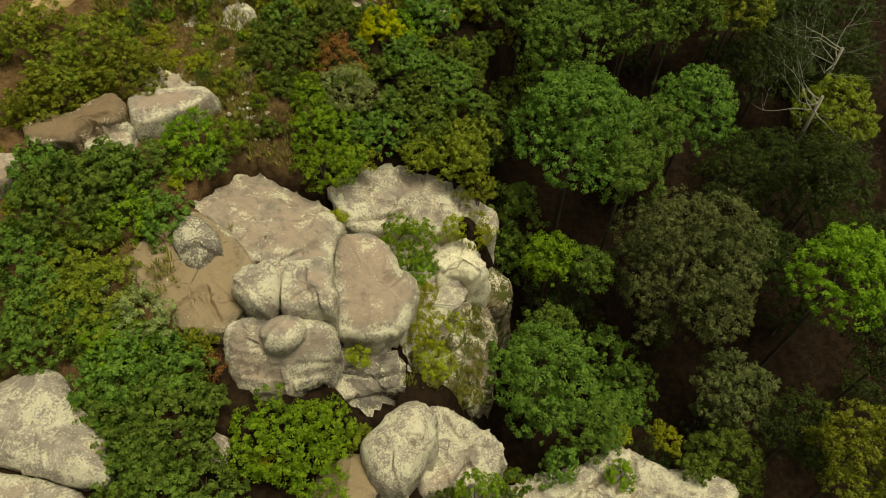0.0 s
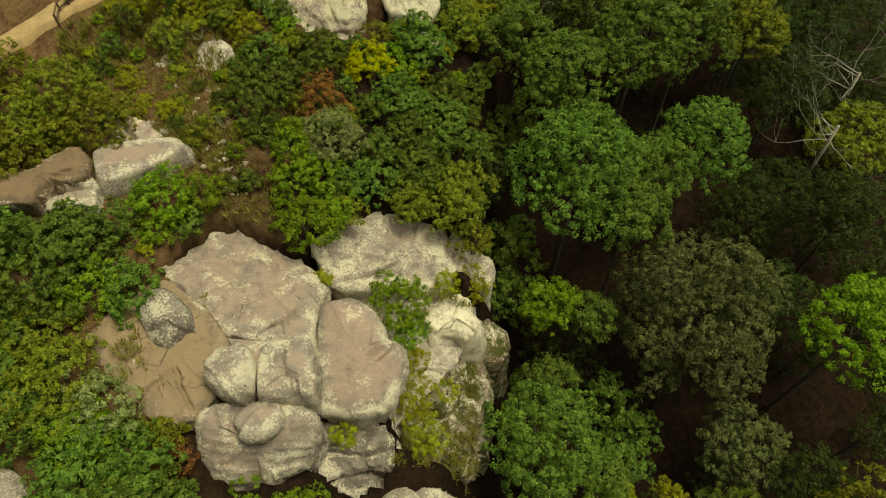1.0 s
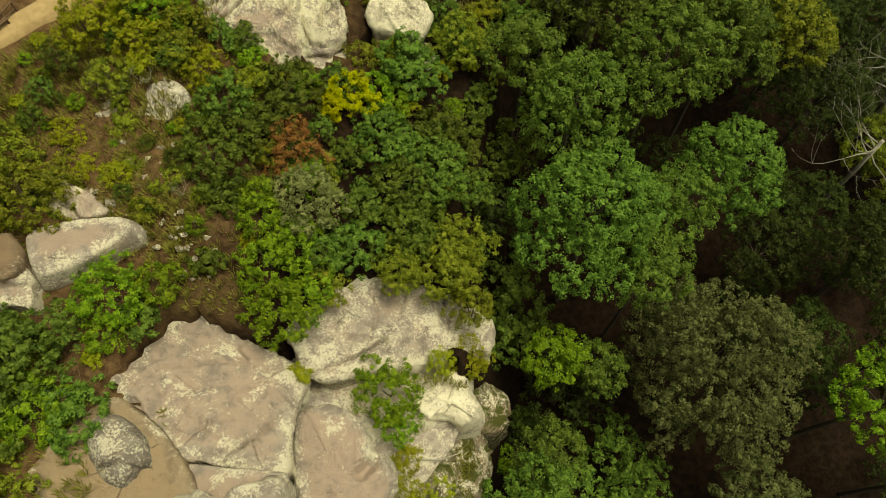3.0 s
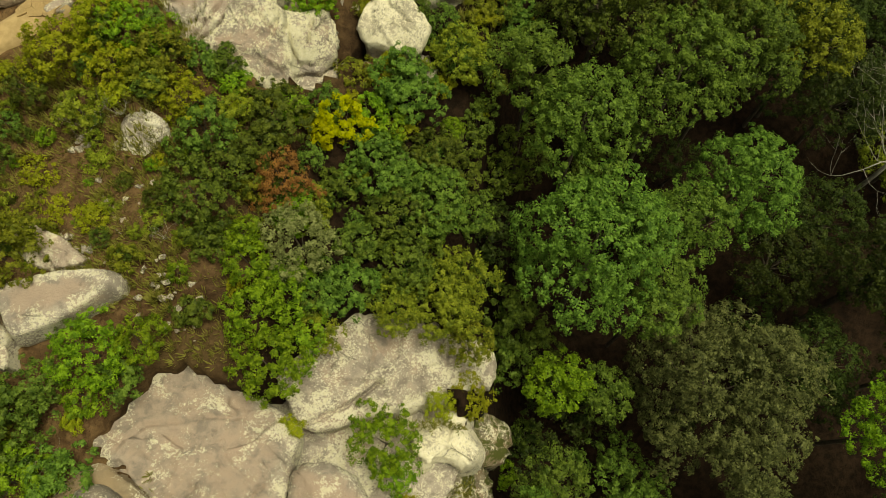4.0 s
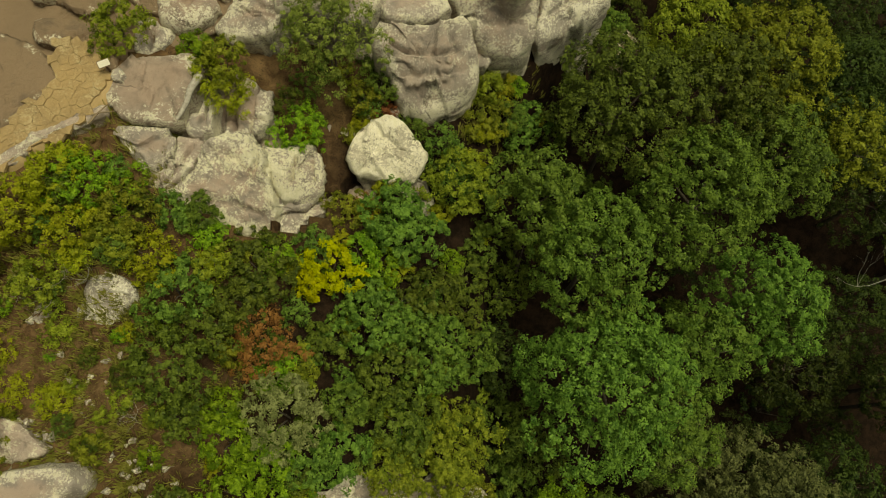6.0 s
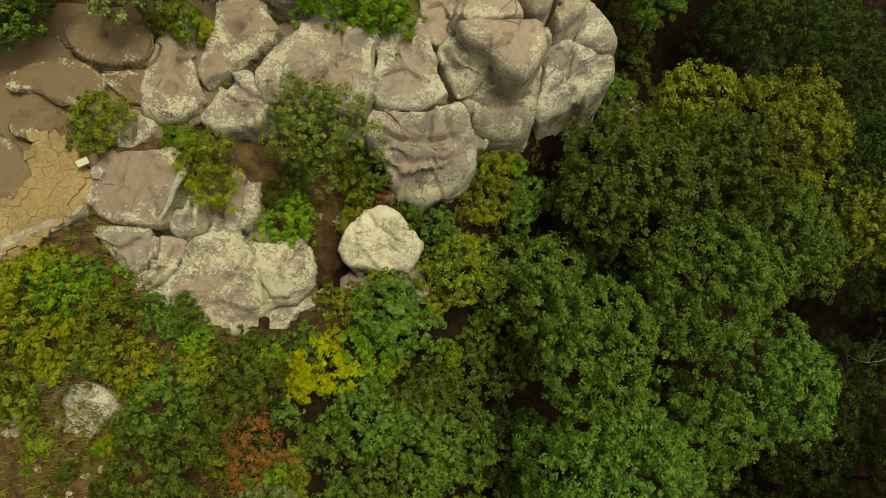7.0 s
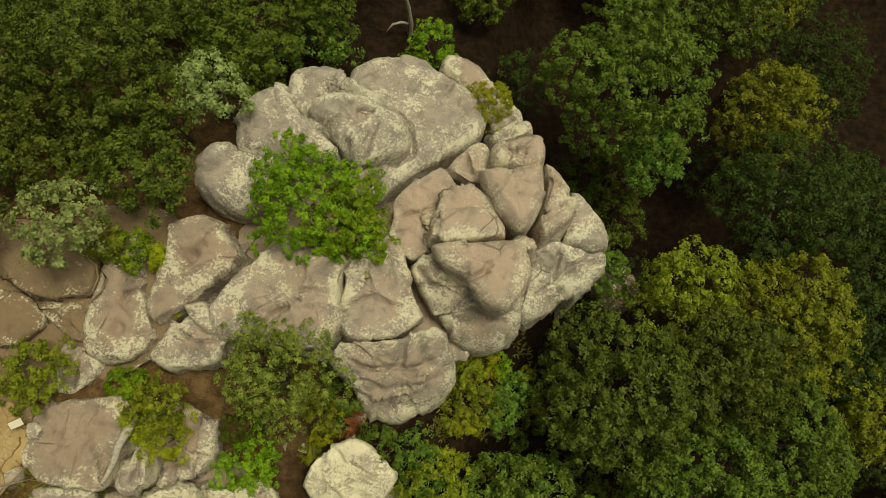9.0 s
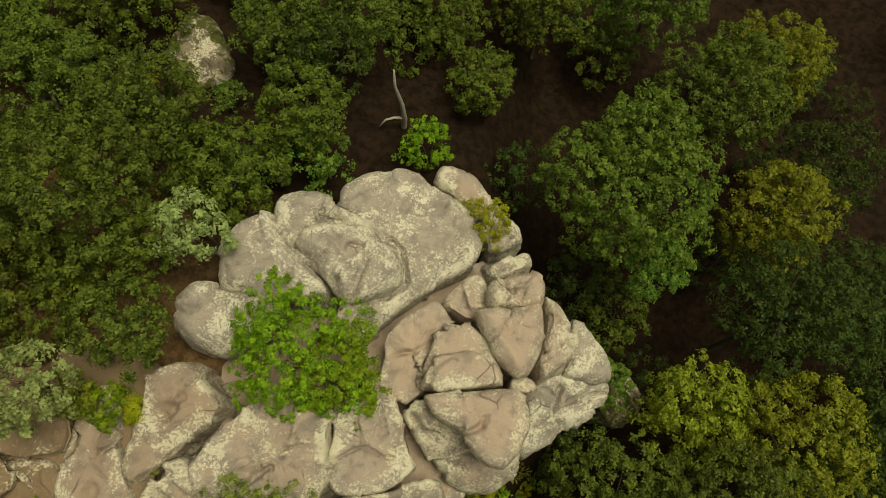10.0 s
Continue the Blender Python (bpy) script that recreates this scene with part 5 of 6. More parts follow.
# the wood behind the stacked outcrop and the far slope
for k, (x, y, top, r, leaf, squash) in enumerate([
    (-14.6, 76.6, 31.6, 4.6, "summer", 0.75), (-12.6, 82.0, 28.8, 4.4, "summer", 0.75), (-8.8, 79.2, 28.0, 3.4, "dark", 0.8), (-9.0, 75.2, 28.6, 1.9, "silver", 0.9), (-11.8, 70.2, 30.2, 2.5, "summer", 0.8),
    (-16.6, 72.4, 30.6, 3.6, "dark", 0.8), (-14.7, 67.5, 30.4, 2.0, "silver", 0.9), (-20.2, 76.0, 31.0, 4.4, "summer", 0.8), (-19.4, 84.0, 29.0, 4.6, "summer", 0.8), (-4.6, 83.4, 25.4, 2.9, "dark", 0.9),
    (-2.0, 91.6, 22.0, 3.0, "summer", 0.8), (6.2, 89.6, 18.6, 2.6, "dark", 0.8), (-6.6, 90.0, 23.0, 3.4, "summer", 0.8), (-17.0, 92.0, 26.0, 4.6, "dark", 0.8), (2.6, 95.0, 19.0, 4.2, "dark", 0.8),
    (11.0, 97.0, 18.0, 4.4, "dark", 0.8), (20.0, 98.0, 17.0, 4.6, "summer", 0.8), (30.0, 94.0, 15.0, 4.4, "olive", 0.8), (-10.0, 98.0, 22.0, 4.4, "dark", 0.8), (-24.6, 69.0, 31.0, 4.0, "summer", 0.8),
    (-26.0, 90.0, 27.0, 4.8, "dark", 0.8), (-20.4, 68.8, 31.0, 3.2, "summer", 0.8), (-11.4, 74.4, 29.0, 2.0, "dark", 0.8),
]):
    tree(x, y, top - 0.9 * (k % 3), r * 0.86, leaf, squash, seed=100 + k, group="trees behind the outcrop")

# shrubs and small trees among the rocks: x, y, top, radius, foliage
LEAF_LENGTH = {"gold": 0.11, "oak": 0.14, "dark": 0.14, "bright": 0.12, "olive": 0.115, "deep": 0.14, "silver": 0.11, "summer": 0.14, "pale": 0.13, "yellow": 0.12, "sage": 0.105, "rust": 0.09, "moss": 0.10}
SOUTH_SHRUBS = [
    (-22.6, 31.0, 23.2, 1.5, "olive"), (-17.6, 31.6, 23.0, 1.3, "bright"), (-16.2, 32.6, 22.4, 1.2, "oak"), (-24.0, 28.1, 25.3, 3.7, "oak"), (-21.8, 29.8, 24.8, 3.1, "oak"), (-26.8, 30.4, 24.5, 2.4, "oak"),
    (-20.6, 27.3, 23.8, 2.2, "bright"), (-18.1, 27.2, 23.5, 1.9, "oak"), (-26.2, 24.2, 23.9, 2.4, "oak"), (-23.0, 24.5, 23.4, 2.4, "olive"), (-23.7, 19.3, 24.4, 3.2, "oak"),
    (-21.4, 20.9, 24.0, 2.8, "olive"), (-18.1, 20.1, 23.4, 2.3, "silver"), (-19.2, 18.8, 23.0, 2.2, "bright"), (-18.6, 16.6, 23.3, 2.7, "oak"), (-15.9, 17.2, 22.6, 2.1, "oak"),
    (-15.5, 13.6, 23.0, 3.1, "oak"), (-19.0, 15.1, 22.8, 2.1, "oak"), (-16.8, 12.0, 22.3, 2.1, "oak"), (-15.0, 19.7, 21.2, 1.2, "moss"), (-14.6, 17.6, 20.9, 1.3, "rust"), (-14.9, 19.0, 21.8, 0.9, "olive"),
]
SOUTH_SHRUBS_MORE = [
    (-9.7, 13.6, 20.4, 2.9, "bright"), (-7.1, 15.3, 18.1, 1.8, "bright"), (-15.4, 10.6, 22.0, 2.1, "oak"), (-13.4, 10.9, 21.0, 2.0, "oak"), (-7.5, 12.4, 18.1, 1.8, "bright"),
]
SLOPE_SHRUBS = [
    (-13.2, 43.1, 24.0, 2.3, "dark"), (-8.7, 44.7, 21.9, 1.9, "rust"), (-8.2, 43.0, 20.5, 1.2, "bright"), (-5.6, 44.8, 19.9, 1.4, "dark"), (-7.0, 43.9, 20.1, 1.2, "olive"),
    (-7.4, 40.7, 22.2, 2.4, "silver"), (-10.2, 39.4, 22.0, 1.6, "bright"), (-9.5, 36.7, 22.1, 1.8, "bright"), (-8.8, 33.5, 21.5, 2.2, "bright"), (-4.4, 41.4, 19.1, 1.4, "oak"),
    (-1.9, 43.3, 19.1, 2.1, "dark"), (0.5, 44.7, 19.3, 2.6, "oak"), (-1.3, 40.5, 19.0, 2.2, "dark"), (1.7, 39.5, 17.6, 2.6, "olive"), (-1.9, 38.2, 17.8, 1.5, "olive"),
    (-20.6, 42.0, 23.0, 0.9, "moss"), (-18.5, 41.5, 23.0, 0.9, "moss"), (-16.5, 39.2, 23.0, 0.9, "olive"), (-13.1, 36.5, 21.6, 0.9, "dark"), (-17.4, 33.8, 24.2, 2.1, "bright"),
]
SLOPE_SHRUBS_MORE = [
    (-15.2, 34.4, 23.2, 1.5, "bright"), (-21.9, 44.1, 23.5, 1.1, "moss"), (-22.1, 40.8, 23.5, 1.4, "olive"), (-15.5, 41.6, 22.3, 0.8, "olive"), (-6.3, 38.4, 19.9, 1.7, "oak"),
    (-6.3, 36.0, 19.1, 1.3, "olive"), (-27.8, 36.7, 25.2, 3.2, "olive"), (-31.6, 42.2, 26.4, 2.4, "olive"), (-29.6, 43.0, 26.2, 1.9, "olive"), (-34.0, 41.0, 26.6, 2.6, "olive"), (-36.5, 44.0, 26.8, 2.6, "bright"), (-29.8, 36.3, 23.7, 1.9, "olive"),
]
TRAIL_SHRUBS = [
    (-18.7, 52.8, 26.5, 1.7, "gold"), (-17.7, 52.4, 26.2, 1.7, "bright"), (-15.8, 52.2, 25.0, 1.2, "bright"), (-19.5, 47.2, 25.4, 1.4, "olive"), (-21.1, 50.5, 26.8, 2.1, "gold"),
    (-17.9, 50.1, 25.8, 1.6, "gold"), (-15.4, 51.0, 25.7, 1.7, "olive"), (-15.9, 49.5, 25.3, 1.4, "olive"), (-13.4, 51.3, 24.2, 0.9, "oak"), (-12.0, 51.2, 23.7, 1.1, "dark"),
    (-11.6, 50.3, 23.2, 1.0, "bright"), (-14.2, 48.8, 24.6, 1.6, "gold"), (-13.0, 47.1, 23.8, 1.8, "oak"), (-11.3, 48.5, 23.0, 1.3, "olive"), (-9.0, 48.6, 22.7, 2.1, "dark"),
    (-11.5, 45.4, 22.6, 1.7, "dark"), (-9.9, 46.6, 22.2, 1.5, "dark"), (-5.2, 49.0, 21.3, 1.8, "yellow"), (-6.4, 48.2, 21.0, 1.0, "yellow"), (-3.7, 50.0, 20.3, 1.4, "bright"), (-1.0, 51.5, 20.7, 2.1, "oak"),
]
TRAIL_SHRUBS_MORE = [
    (-2.3, 49.5, 19.4, 1.3, "bright"), (-3.0, 46.2, 20.3, 2.3, "oak"), (3.1, 45.1, 15.4, 1.8, "oak"), (0.4, 48.2, 18.5, 1.8, "dark"), (-0.5, 46.8, 18.3, 1.5, "dark"),
    (-18.7, 45.0, 23.1, 0.8, "olive"),
]
ROCK_SHRUBS = [
    (-8.4, 38.2, 20.8, 1.7, "bright"), (-7.4, 35.4, 19.6, 1.6, "bright"), (-10.6, 41.0, 21.8, 1.4, "bright"), (-23.0, 39.2, 25.8, 2.6, "olive"), (-25.4, 41.4, 26.8, 2.8, "olive"), (-27.4, 38.6, 26.0, 2.2, "olive"), (-4.6, 38.8, 19.0, 1.6, "oak"), (-12.6, 40.6, 22.2, 1.2, "dark"),
    (-5.2, 61.0, 27.6, 2.9, "sage"), (-4.0, 69.2, 28.6, 3.3, "bright"), (-2.0, 68.4, 27.4, 2.2, "bright"), (-1.8, 52.4, 21.6, 1.9, "oak"), (2.2, 54.8, 20.6, 2.2, "olive"),
    (1.2, 38.0, 17.6, 2.4, "olive"), (-1.8, 37.6, 17.6, 1.6, "olive"), (2.9, 36.0, 15.8, 1.6, "olive"), (2.7, 32.6, 13.8, 1.5, "moss"), (0.9, 32.0, 14.8, 0.9, "moss"),
    (-2.4, 29.6, 16.8, 2.1, "bright"), (-1.7, 28.0, 14.8, 1.2, "bright"), (-1.4, 23.4, 11.8, 1.5, "moss"), (-0.6, 21.0, 9.8, 1.3, "moss"), (-1.2, 26.0, 13.0, 0.9, "moss"),
    (-5.6, 20.4, 16.3, 0.7, "moss"), (0.8, 24.2, 11.4, 0.8, "moss"), (-7.8, 30.2, 18.4, 0.7, "moss"), (-11.8, 58.9, 25.6, 1.0, "moss"), (-10.6, 58.0, 25.0, 1.2, "moss"),
]
ROCK_SHRUBS_MORE = [
    (-7.0, 56.6, 23.4, 1.6, "bright"), (-16.3, 61.0, 27.2, 1.7, "olive"), (-10.8, 59.3, 26.3, 1.3, "olive"), (-12.5, 60.4, 25.6, 1.0, "bright"), (-12.6, 66.9, 26.8, 1.0, "bright"), (-11.2, 66.6, 25.9, 0.6, "moss"),
    (-13.6, 67.4, 27.4, 1.0, "olive"), (11.9, 68.0, 17.9, 0.6, "moss"), (13.6, 68.8, 15.2, 1.5, "oak"), (5.8, 77.2, 22.2, 1.5, "moss"), (2.4, 83.6, 18.4, 1.7, "bright"),
    (3.8, 59.8, 17.6, 1.8, "olive"), (6.4, 60.2, 16.4, 2.0, "oak"), (5.0, 62.0, 17.0, 1.2, "moss"), (15.2, 20.8, 0.4, 1.3, "moss"), (9.6, 17.2, 3.4, 1.6, "oak"), (14.4, 16.6, 2.6, 1.2, "bright"), (21.0, 17.4, 2.2, 1.4, "dark"), (5.4, 15.2, 4.8, 1.3, "dark"), (19.4, 20.4, 0.2, 1.3, "moss"),
    (2.2, 11.6, 16.2, 1.6, "bright"), (-3.6, 59.2, 22.0, 1.0, "olive"), (-4.6, 52.6, 20.2, 1.2, "olive"), (-6.2, 50.4, 20.8, 1.0, "oak"), (-3.4, 53.0, 19.4, 0.9, "rust"), (-8.2, 49.6, 21.6, 1.0, "bright"), (-2.6, 58.9, 20.4, 0.9, "rust"), (-10.5, 64.5, 25.0, 0.4, "moss"), (-21.6, 66.6, 28.8, 2.1, "oak"),
    (2.6, 49.5, 16.6, 1.5, "dark"), (3.6, 51.8, 16.4, 1.5, "oak"), (2.5, 47.3, 16.2, 1.2, "dark"),
]
for k, (x, y, top, r, leaf) in enumerate(SOUTH_SHRUBS + SOUTH_SHRUBS_MORE + SLOPE_SHRUBS + SLOPE_SHRUBS_MORE + TRAIL_SHRUBS + TRAIL_SHRUBS_MORE + ROCK_SHRUBS + ROCK_SHRUBS_MORE):
    shrub(x, y, top + 0.1, r * 1.12, leaf, seed=k, leaf_size=LEAF_LENGTH[leaf])


# ---- undergrowth: copies of a few grown plants, scattered where nothing else stands ----
def on_rock(x, y, margin=0.0):
    for pts, rim, slope, centre in FOOTPRINTS:
        reach = np.linalg.norm(pts - centre, axis=1)
        d = math.hypot(x - centre[0], y - centre[1])
        if d < reach.max() + margin:
            k = int(np.argmin(np.linalg.norm(pts - np.array((x, y)), axis=1)))
            if d < reach[k] + margin:
                return True
    return False


def scatter(makers, count, region, gap, accept, seed, scale=(0.75, 1.3), sink=0.1):
    """Stand copies of the plants in makers over a region (x0, y0, x1, y1), no two nearer than gap."""
    rng, placed, tries = random.Random(seed), [], 0
    while len(placed) < count and tries < count * 30:
        tries += 1
        x, y = rng.uniform(region[0], region[2]), rng.uniform(region[1], region[3])
        if not accept(x, y) or any((x - a) ** 2 + (y - b) ** 2 < gap * gap for a, b in placed):
            continue
        placed.append((x, y))
        src = rng.choice(makers)
        s = rng.uniform(*scale)
        ob = copy_thing(src, pose(x, y, ground_at(x, y) - sink, 0, 0, rng.uniform(0, 360)))
        ob.scale = (s, s, s * rng.uniform(0.85, 1.15))


UNDER = "undergrowth of the valley wood"
SPOTS = [(35.4, 12.6), (31.2, 9.4), (27.6, 13.4), (39.0, 17.8)]
# the deep-leaved kinds carry the valley's shade in their colour
under = [tree(*SPOTS[k], ground_at(*SPOTS[k]) + h, r, leaf, 0.9, seed=300 + k, leaf_size=0.16, density=0.75, limbs=3, label=f"small {LEAF_WORDS[leaf]} understorey tree in the wood", group=UNDER)
         for k, (h, r, leaf) in enumerate([(5.5, 2.2, "dark"), (6.5, 2.6, "oak"), (4.5, 2.0, "deep"), (7.0, 2.4, "deep")])]
scatter(under, 32, (5, 8, 20, 110), 2.6, lambda x, y: not on_rock(x, y, 0.6) and ground_at(x, y) < 10, 11, (0.8, 1.25))
scatter(under[2:], 44, (20, 8, 54, 112), 3.2, lambda x, y: not on_rock(x, y, 0.6), 13, (0.7, 1.1))
scatter(under, 12, (-30, 78, 8, 108), 3.0, lambda x, y: not on_rock(x, y, 1.0) and math.hypot(x - 0.6, y - 85) > 4 and math.hypot(x + 12.5, y - 89) > 5, 12, (0.7, 1.1))

SLOPE = "scrub on the slope"
NOOKS = [(-27.6, 17.8), (-29.2, 22.4), (-25.4, 20.8), (-28.0, 26.6), (-30.4, 15.6), (-30.8, 27.4)]
scrub = [shrub(*NOOKS[k], ground_at(*NOOKS[k]) + h, r, leaf, seed=200 + k, leaf_size=0.105, stems=3, label=f"low {LEAF_WORDS[leaf]} scrub bush on a rocky slope", group=SLOPE)
         for k, (h, r, leaf) in enumerate([(1.6, 1.2, "oak"), (1.3, 1.1, "olive"), (1.8, 1.3, "dark"), (1.0, 0.9, "bright"), (0.9, 0.9, "moss"), (1.5, 1.2, "oak")])]


def open_slope(x, y):
    if on_rock(x, y, 0.15):
        return False
    if trail_distance(x, y) < 1.9 or (-19.5 < x < -15.2 and 35 < y < 44) or (-14.5 < x < -9.5 and 33.8 < y < 37.5) or (x < -19 and 35 < y < 41):
        return False
    if math.hypot((x + 21) / 1.2, y - 42.5) < 3.2:
        return False
    return True


scatter(scrub, 58, (-24, 37, 4, 56), 1.6, open_slope, 21, (0.5, 0.95))
scatter(scrub, 26, (-31, 8, -17, 32), 2.0, open_slope, 22, (0.6, 1.0))
scatter(scrub, 16, (-17, 6, 4, 22), 1.8, open_slope, 23, (0.6, 1.0))
scatter(scrub, 14, (-4, 56, 10, 64), 1.8, open_slope, 24, (0.7, 1.2))
scatter(scrub, 14, (-28, 70, -8, 90), 2.2, open_slope, 25, (0.9, 1.6))
scatter(scrub, 8, (-8, 56, -3, 62), 1.3, open_slope, 26, (0.5, 0.8))
scatter(scrub, 8, (2, 8, 9, 56), 2.0, lambda x, y: not on_rock(x, y, 0.2), 27, (0.9, 1.6))
scatter(scrub[1:5], 24, (-25, 37.5, -15, 48.5), 1.3, lambda x, y: not on_rock(x, y, 0.15) and trail_distance(x, y) > 1.9, 29, (0.35, 0.6))




# ---- dead wood ----
def branching(rng, at, way, length, radius, depth, out):
    """Bare crooked branches, each forking into two or three thinner ones."""
    pts, p, w = [(tuple(at), radius)], Vector(at), Vector(way).normalized()
    for k in range(3):
        w = (w + Vector((rng.uniform(-0.3, 0.3), rng.uniform(-0.3, 0.3), rng.uniform(-0.1, 0.22)))).normalized()
        p = p + w * length / 3
        pts.append((tuple(p), radius * (1 - 0.22 * (k + 1))))
    out.append(pts)
    if depth:
        for _ in range(rng.randint(2, 3)):
            turn = (w + Vector((rng.uniform(-0.9, 0.9), rng.uniform(-0.9, 0.9), rng.uniform(-0.2, 0.5)))).normalized()
            branching(rng, p, turn, length * rng.uniform(0.55, 0.8), radius * 0.45, depth - 1, out)


def bare_tree(x, y, height, spread, seed, label, depth=3):
    rng = random.Random(seed)
    root = new("bare_tree")
    root.location = (x, y, ground_at(x, y) - 0.3)
    tagged(root, label, "dead tree", "dead trees of the wood")
    part("trunk", mesh_of("trunk", *tube([[((0, 0, 0), 0.26), ((0.1, 0, height * 0.3), 0.2), ((0, 0.15, height * 0.6), 0.15)]], 9), DEADWOOD, True), root)
    for k in range(7):
        a = math.pi + 0.42 * (k - 3) + rng.uniform(-0.2, 0.2)
        out = []
        branching(rng, (0, 0.15, height * rng.uniform(0.45, 0.6)), (math.cos(a) * spread, math.sin(a) * spread, height * 0.16), height * rng.uniform(0.2, 0.3), 0.065, depth, out)
        part("limb", mesh_of("limb", *tube(out, 5), BLEACHED, True), root)
    return root


bare_tree(38.8, 53.0, 17.5, 7.0, 4, "leafless grey tree with spreading crooked branches", 4)
bare_tree(42.2, 59.0, 16.0, 6.0, 9, "leafless grey tree with broken top in the wood")

snag = new("dead_snag")
snag.location = (0.6, 86.4, ground_at(0.6, 86.4) - 0.3)
tagged(snag, "bleached standing dead trunk in dark wood", "dead tree", "dead trees of the wood")
part("trunk", mesh_of("trunk", *tube([[((0, 0, 0), 0.22), ((0.15, 0, 1.6), 0.19), ((0.05, 0.1, 3.6), 0.15), ((-0.3, 0.2, 5.8), 0.11), ((-0.25, 0.3, 7.6), 0.05)]], 9), DEADWOOD, True), snag)
part("limb", mesh_of("limb", *tube([[((0.1, 0, 1.7), 0.11), ((-0.5, -0.2, 2.2), 0.10), ((-1.1, -0.3, 2.1), 0.08), ((-1.6, -0.6, 1.6), 0.03)]], 7), DEADWOOD, True), snag)


def fallen(points, radius, label, material=DEADWOOD, kind_name="fallen_branch"):
    path = [(p, radius * (1 - 0.65 * k / (len(points) - 1))) for k, p in enumerate(points)]
    return tagged(new(kind_name, mesh_of(kind_name, *tube([path], 7), material, True)), label, "branch", "fallen branches")


fallen([(-2.0, 25.7, 13.2), (-0.6, 26.2, 12.9), (0.8, 26.2, 12.6), (2.2, 26.7, 12.4)], 0.09, "bleached fallen branch across a mossy cliff")
fallen([(-14.4, 34.9, 20.2), (-13.4, 35.4, 20.2), (-12.4, 35.9, 19.9)], 0.06, "dry fallen branch on brown soil")
fallen([(-13.9, 35.4, 20.3), (-13.2, 35.2, 20.2), (-12.6, 34.9, 19.9)], 0.05, "dry fallen branch on brown soil")
fallen([(-13.5, 36.0, 20.3), (-13.3, 35.3, 20.3), (-13.6, 34.7, 20.1)], 0.045, "dry fallen branch on brown soil")
fallen([(-17.3, 55.4, 25.75), (-16.8, 56.0, 25.85), (-16.2, 56.7, 25.8)], 0.06, "weathered fallen branch lying beside the trail", ROOT)
fallen([(-17.2, 55.9, 25.75), (-16.6, 56.0, 25.85), (-15.9, 56.2, 25.6)], 0.05, "weathered fallen branch lying beside the trail", ROOT)

fallen([(-11.9, 58.5, 25.35), (-12.35, 57.6, 25.3), (-12.5, 56.9, 25.2), (-12.8, 56.3, 25.1), (-13.3, 55.6, 24.9)], 0.24, "thick bleached curved log lying across a joint between slabs")

roots = new("tree_root")
tagged(roots, "bare tree roots creeping over a sandstone slab", "root")
for line, thick in (([(-14.7, 66.5), (-14.2, 66.2), (-13.6, 65.5), (-13.8, 64.8), (-14.3, 64.3)], 0.075), ([(-14.2, 66.2), (-14.0, 65.5), (-14.2, 64.8)], 0.05), ([(-19.3, 66.2), (-18.7, 65.5), (-18.1, 65.6), (-17.3, 64.8), (-16.7, 64.0), (-16.0, 64.0), (-15.6, 63.5)], 0.081)):
    part("root", mesh_of("root", *tube([[((x, y, 25.66 if thick > 0.08 else 25.84), thick * (1 - 0.12 * k)) for k, (x, y) in enumerate(line)]], 7), ROOT, True), roots)

def dry_bush(x, y, z, size, seed):
    rng = random.Random(seed)
    root = new("dry_bush")
    root.location = (x, y, z)
    tagged(root, "dry leafless grey bush with thin twigs", "dead bush", "dry bushes")
    for k in range(6):
        a = k * 1.05 + rng.uniform(-0.3, 0.3)
        out = []
        branching(rng, (0, 0, 0), (math.cos(a), math.sin(a), 1.1), size * 0.5, 0.022, 2, out)
        part("stem", mesh_of("stem", *tube(out, 4), DEADWOOD, True), root)


for k, (x, y, size) in enumerate([(-19.0, 28.6, 1.6), (-19.0, 47.0, 2.6), (-17.4, 47.6, 1.4), (-14.8, 40.6, 1.3), (-9.2, 43.4, 1.2), (-1.6, 47.4, 1.3)]):
    dry_bush(x, y, ground_at(x, y), size, 60 + k)

# ---- sign and bench ----
sign = new("trail_sign")
sign.matrix_world = pose(-16.65, 58.6, 25.2, 0, 0, 24)
tagged(sign, "low cream-coloured trail information sign on a post", "sign")
part("post", from_bm("post", box((0.09, 0.09, 1.1), (0, 0, 0.55), 0.01), PLANK), sign)
tilt = Matrix.Translation((0, 0, 1.13)) @ Matrix.Rotation(radians(28), 4, "X")
for nm, size, at, mat in (("frame", (0.66, 0.40, 0.03), (0, 0, 0), PLANK), ("panel", (0.60, 0.34, 0.02), (0, 0, 0.02), PANEL)):
    bm = box(size, at, 0.006)
    bm.transform(tilt)
    part(nm, from_bm(nm, bm, mat), sign)

bench = new("bench")
bench.matrix_world = pose(-26.40, 50.17, 25.2, 0, 0, 54)
tagged(bench, "brown wooden bench with backrest beside the trail", "bench")
for k in range(3):
    part("seat_plank", from_bm("seat_plank", box((1.9, 0.14, 0.045), (0, -0.16 + 0.16 * k, 0.46), 0.008), PLANK), bench)
for k in range(2):
    part("back_plank", from_bm("back_plank", box((1.9, 0.045, 0.14), (0, 0.27 + 0.03 * k, 0.62 + 0.18 * k), 0.008), PLANK), bench)
for x in (-0.8, 0.8):
    part("leg", from_bm("leg", box((0.08, 0.44, 0.45), (x, 0, 0.22), 0.008), PLANK), bench)
    part("back_post", from_bm("back_post", box((0.08, 0.06, 0.55), (x, 0.33, 0.62), 0.008), PLANK), bench)

RAIL_LINE = [(-25.62, 51.77), (-26.4, 50.16), (-27.22, 48.81), (-26.99, 47.45)]
railing = new("trail_railing")
railing.location = (*RAIL_LINE[0], 25.0)
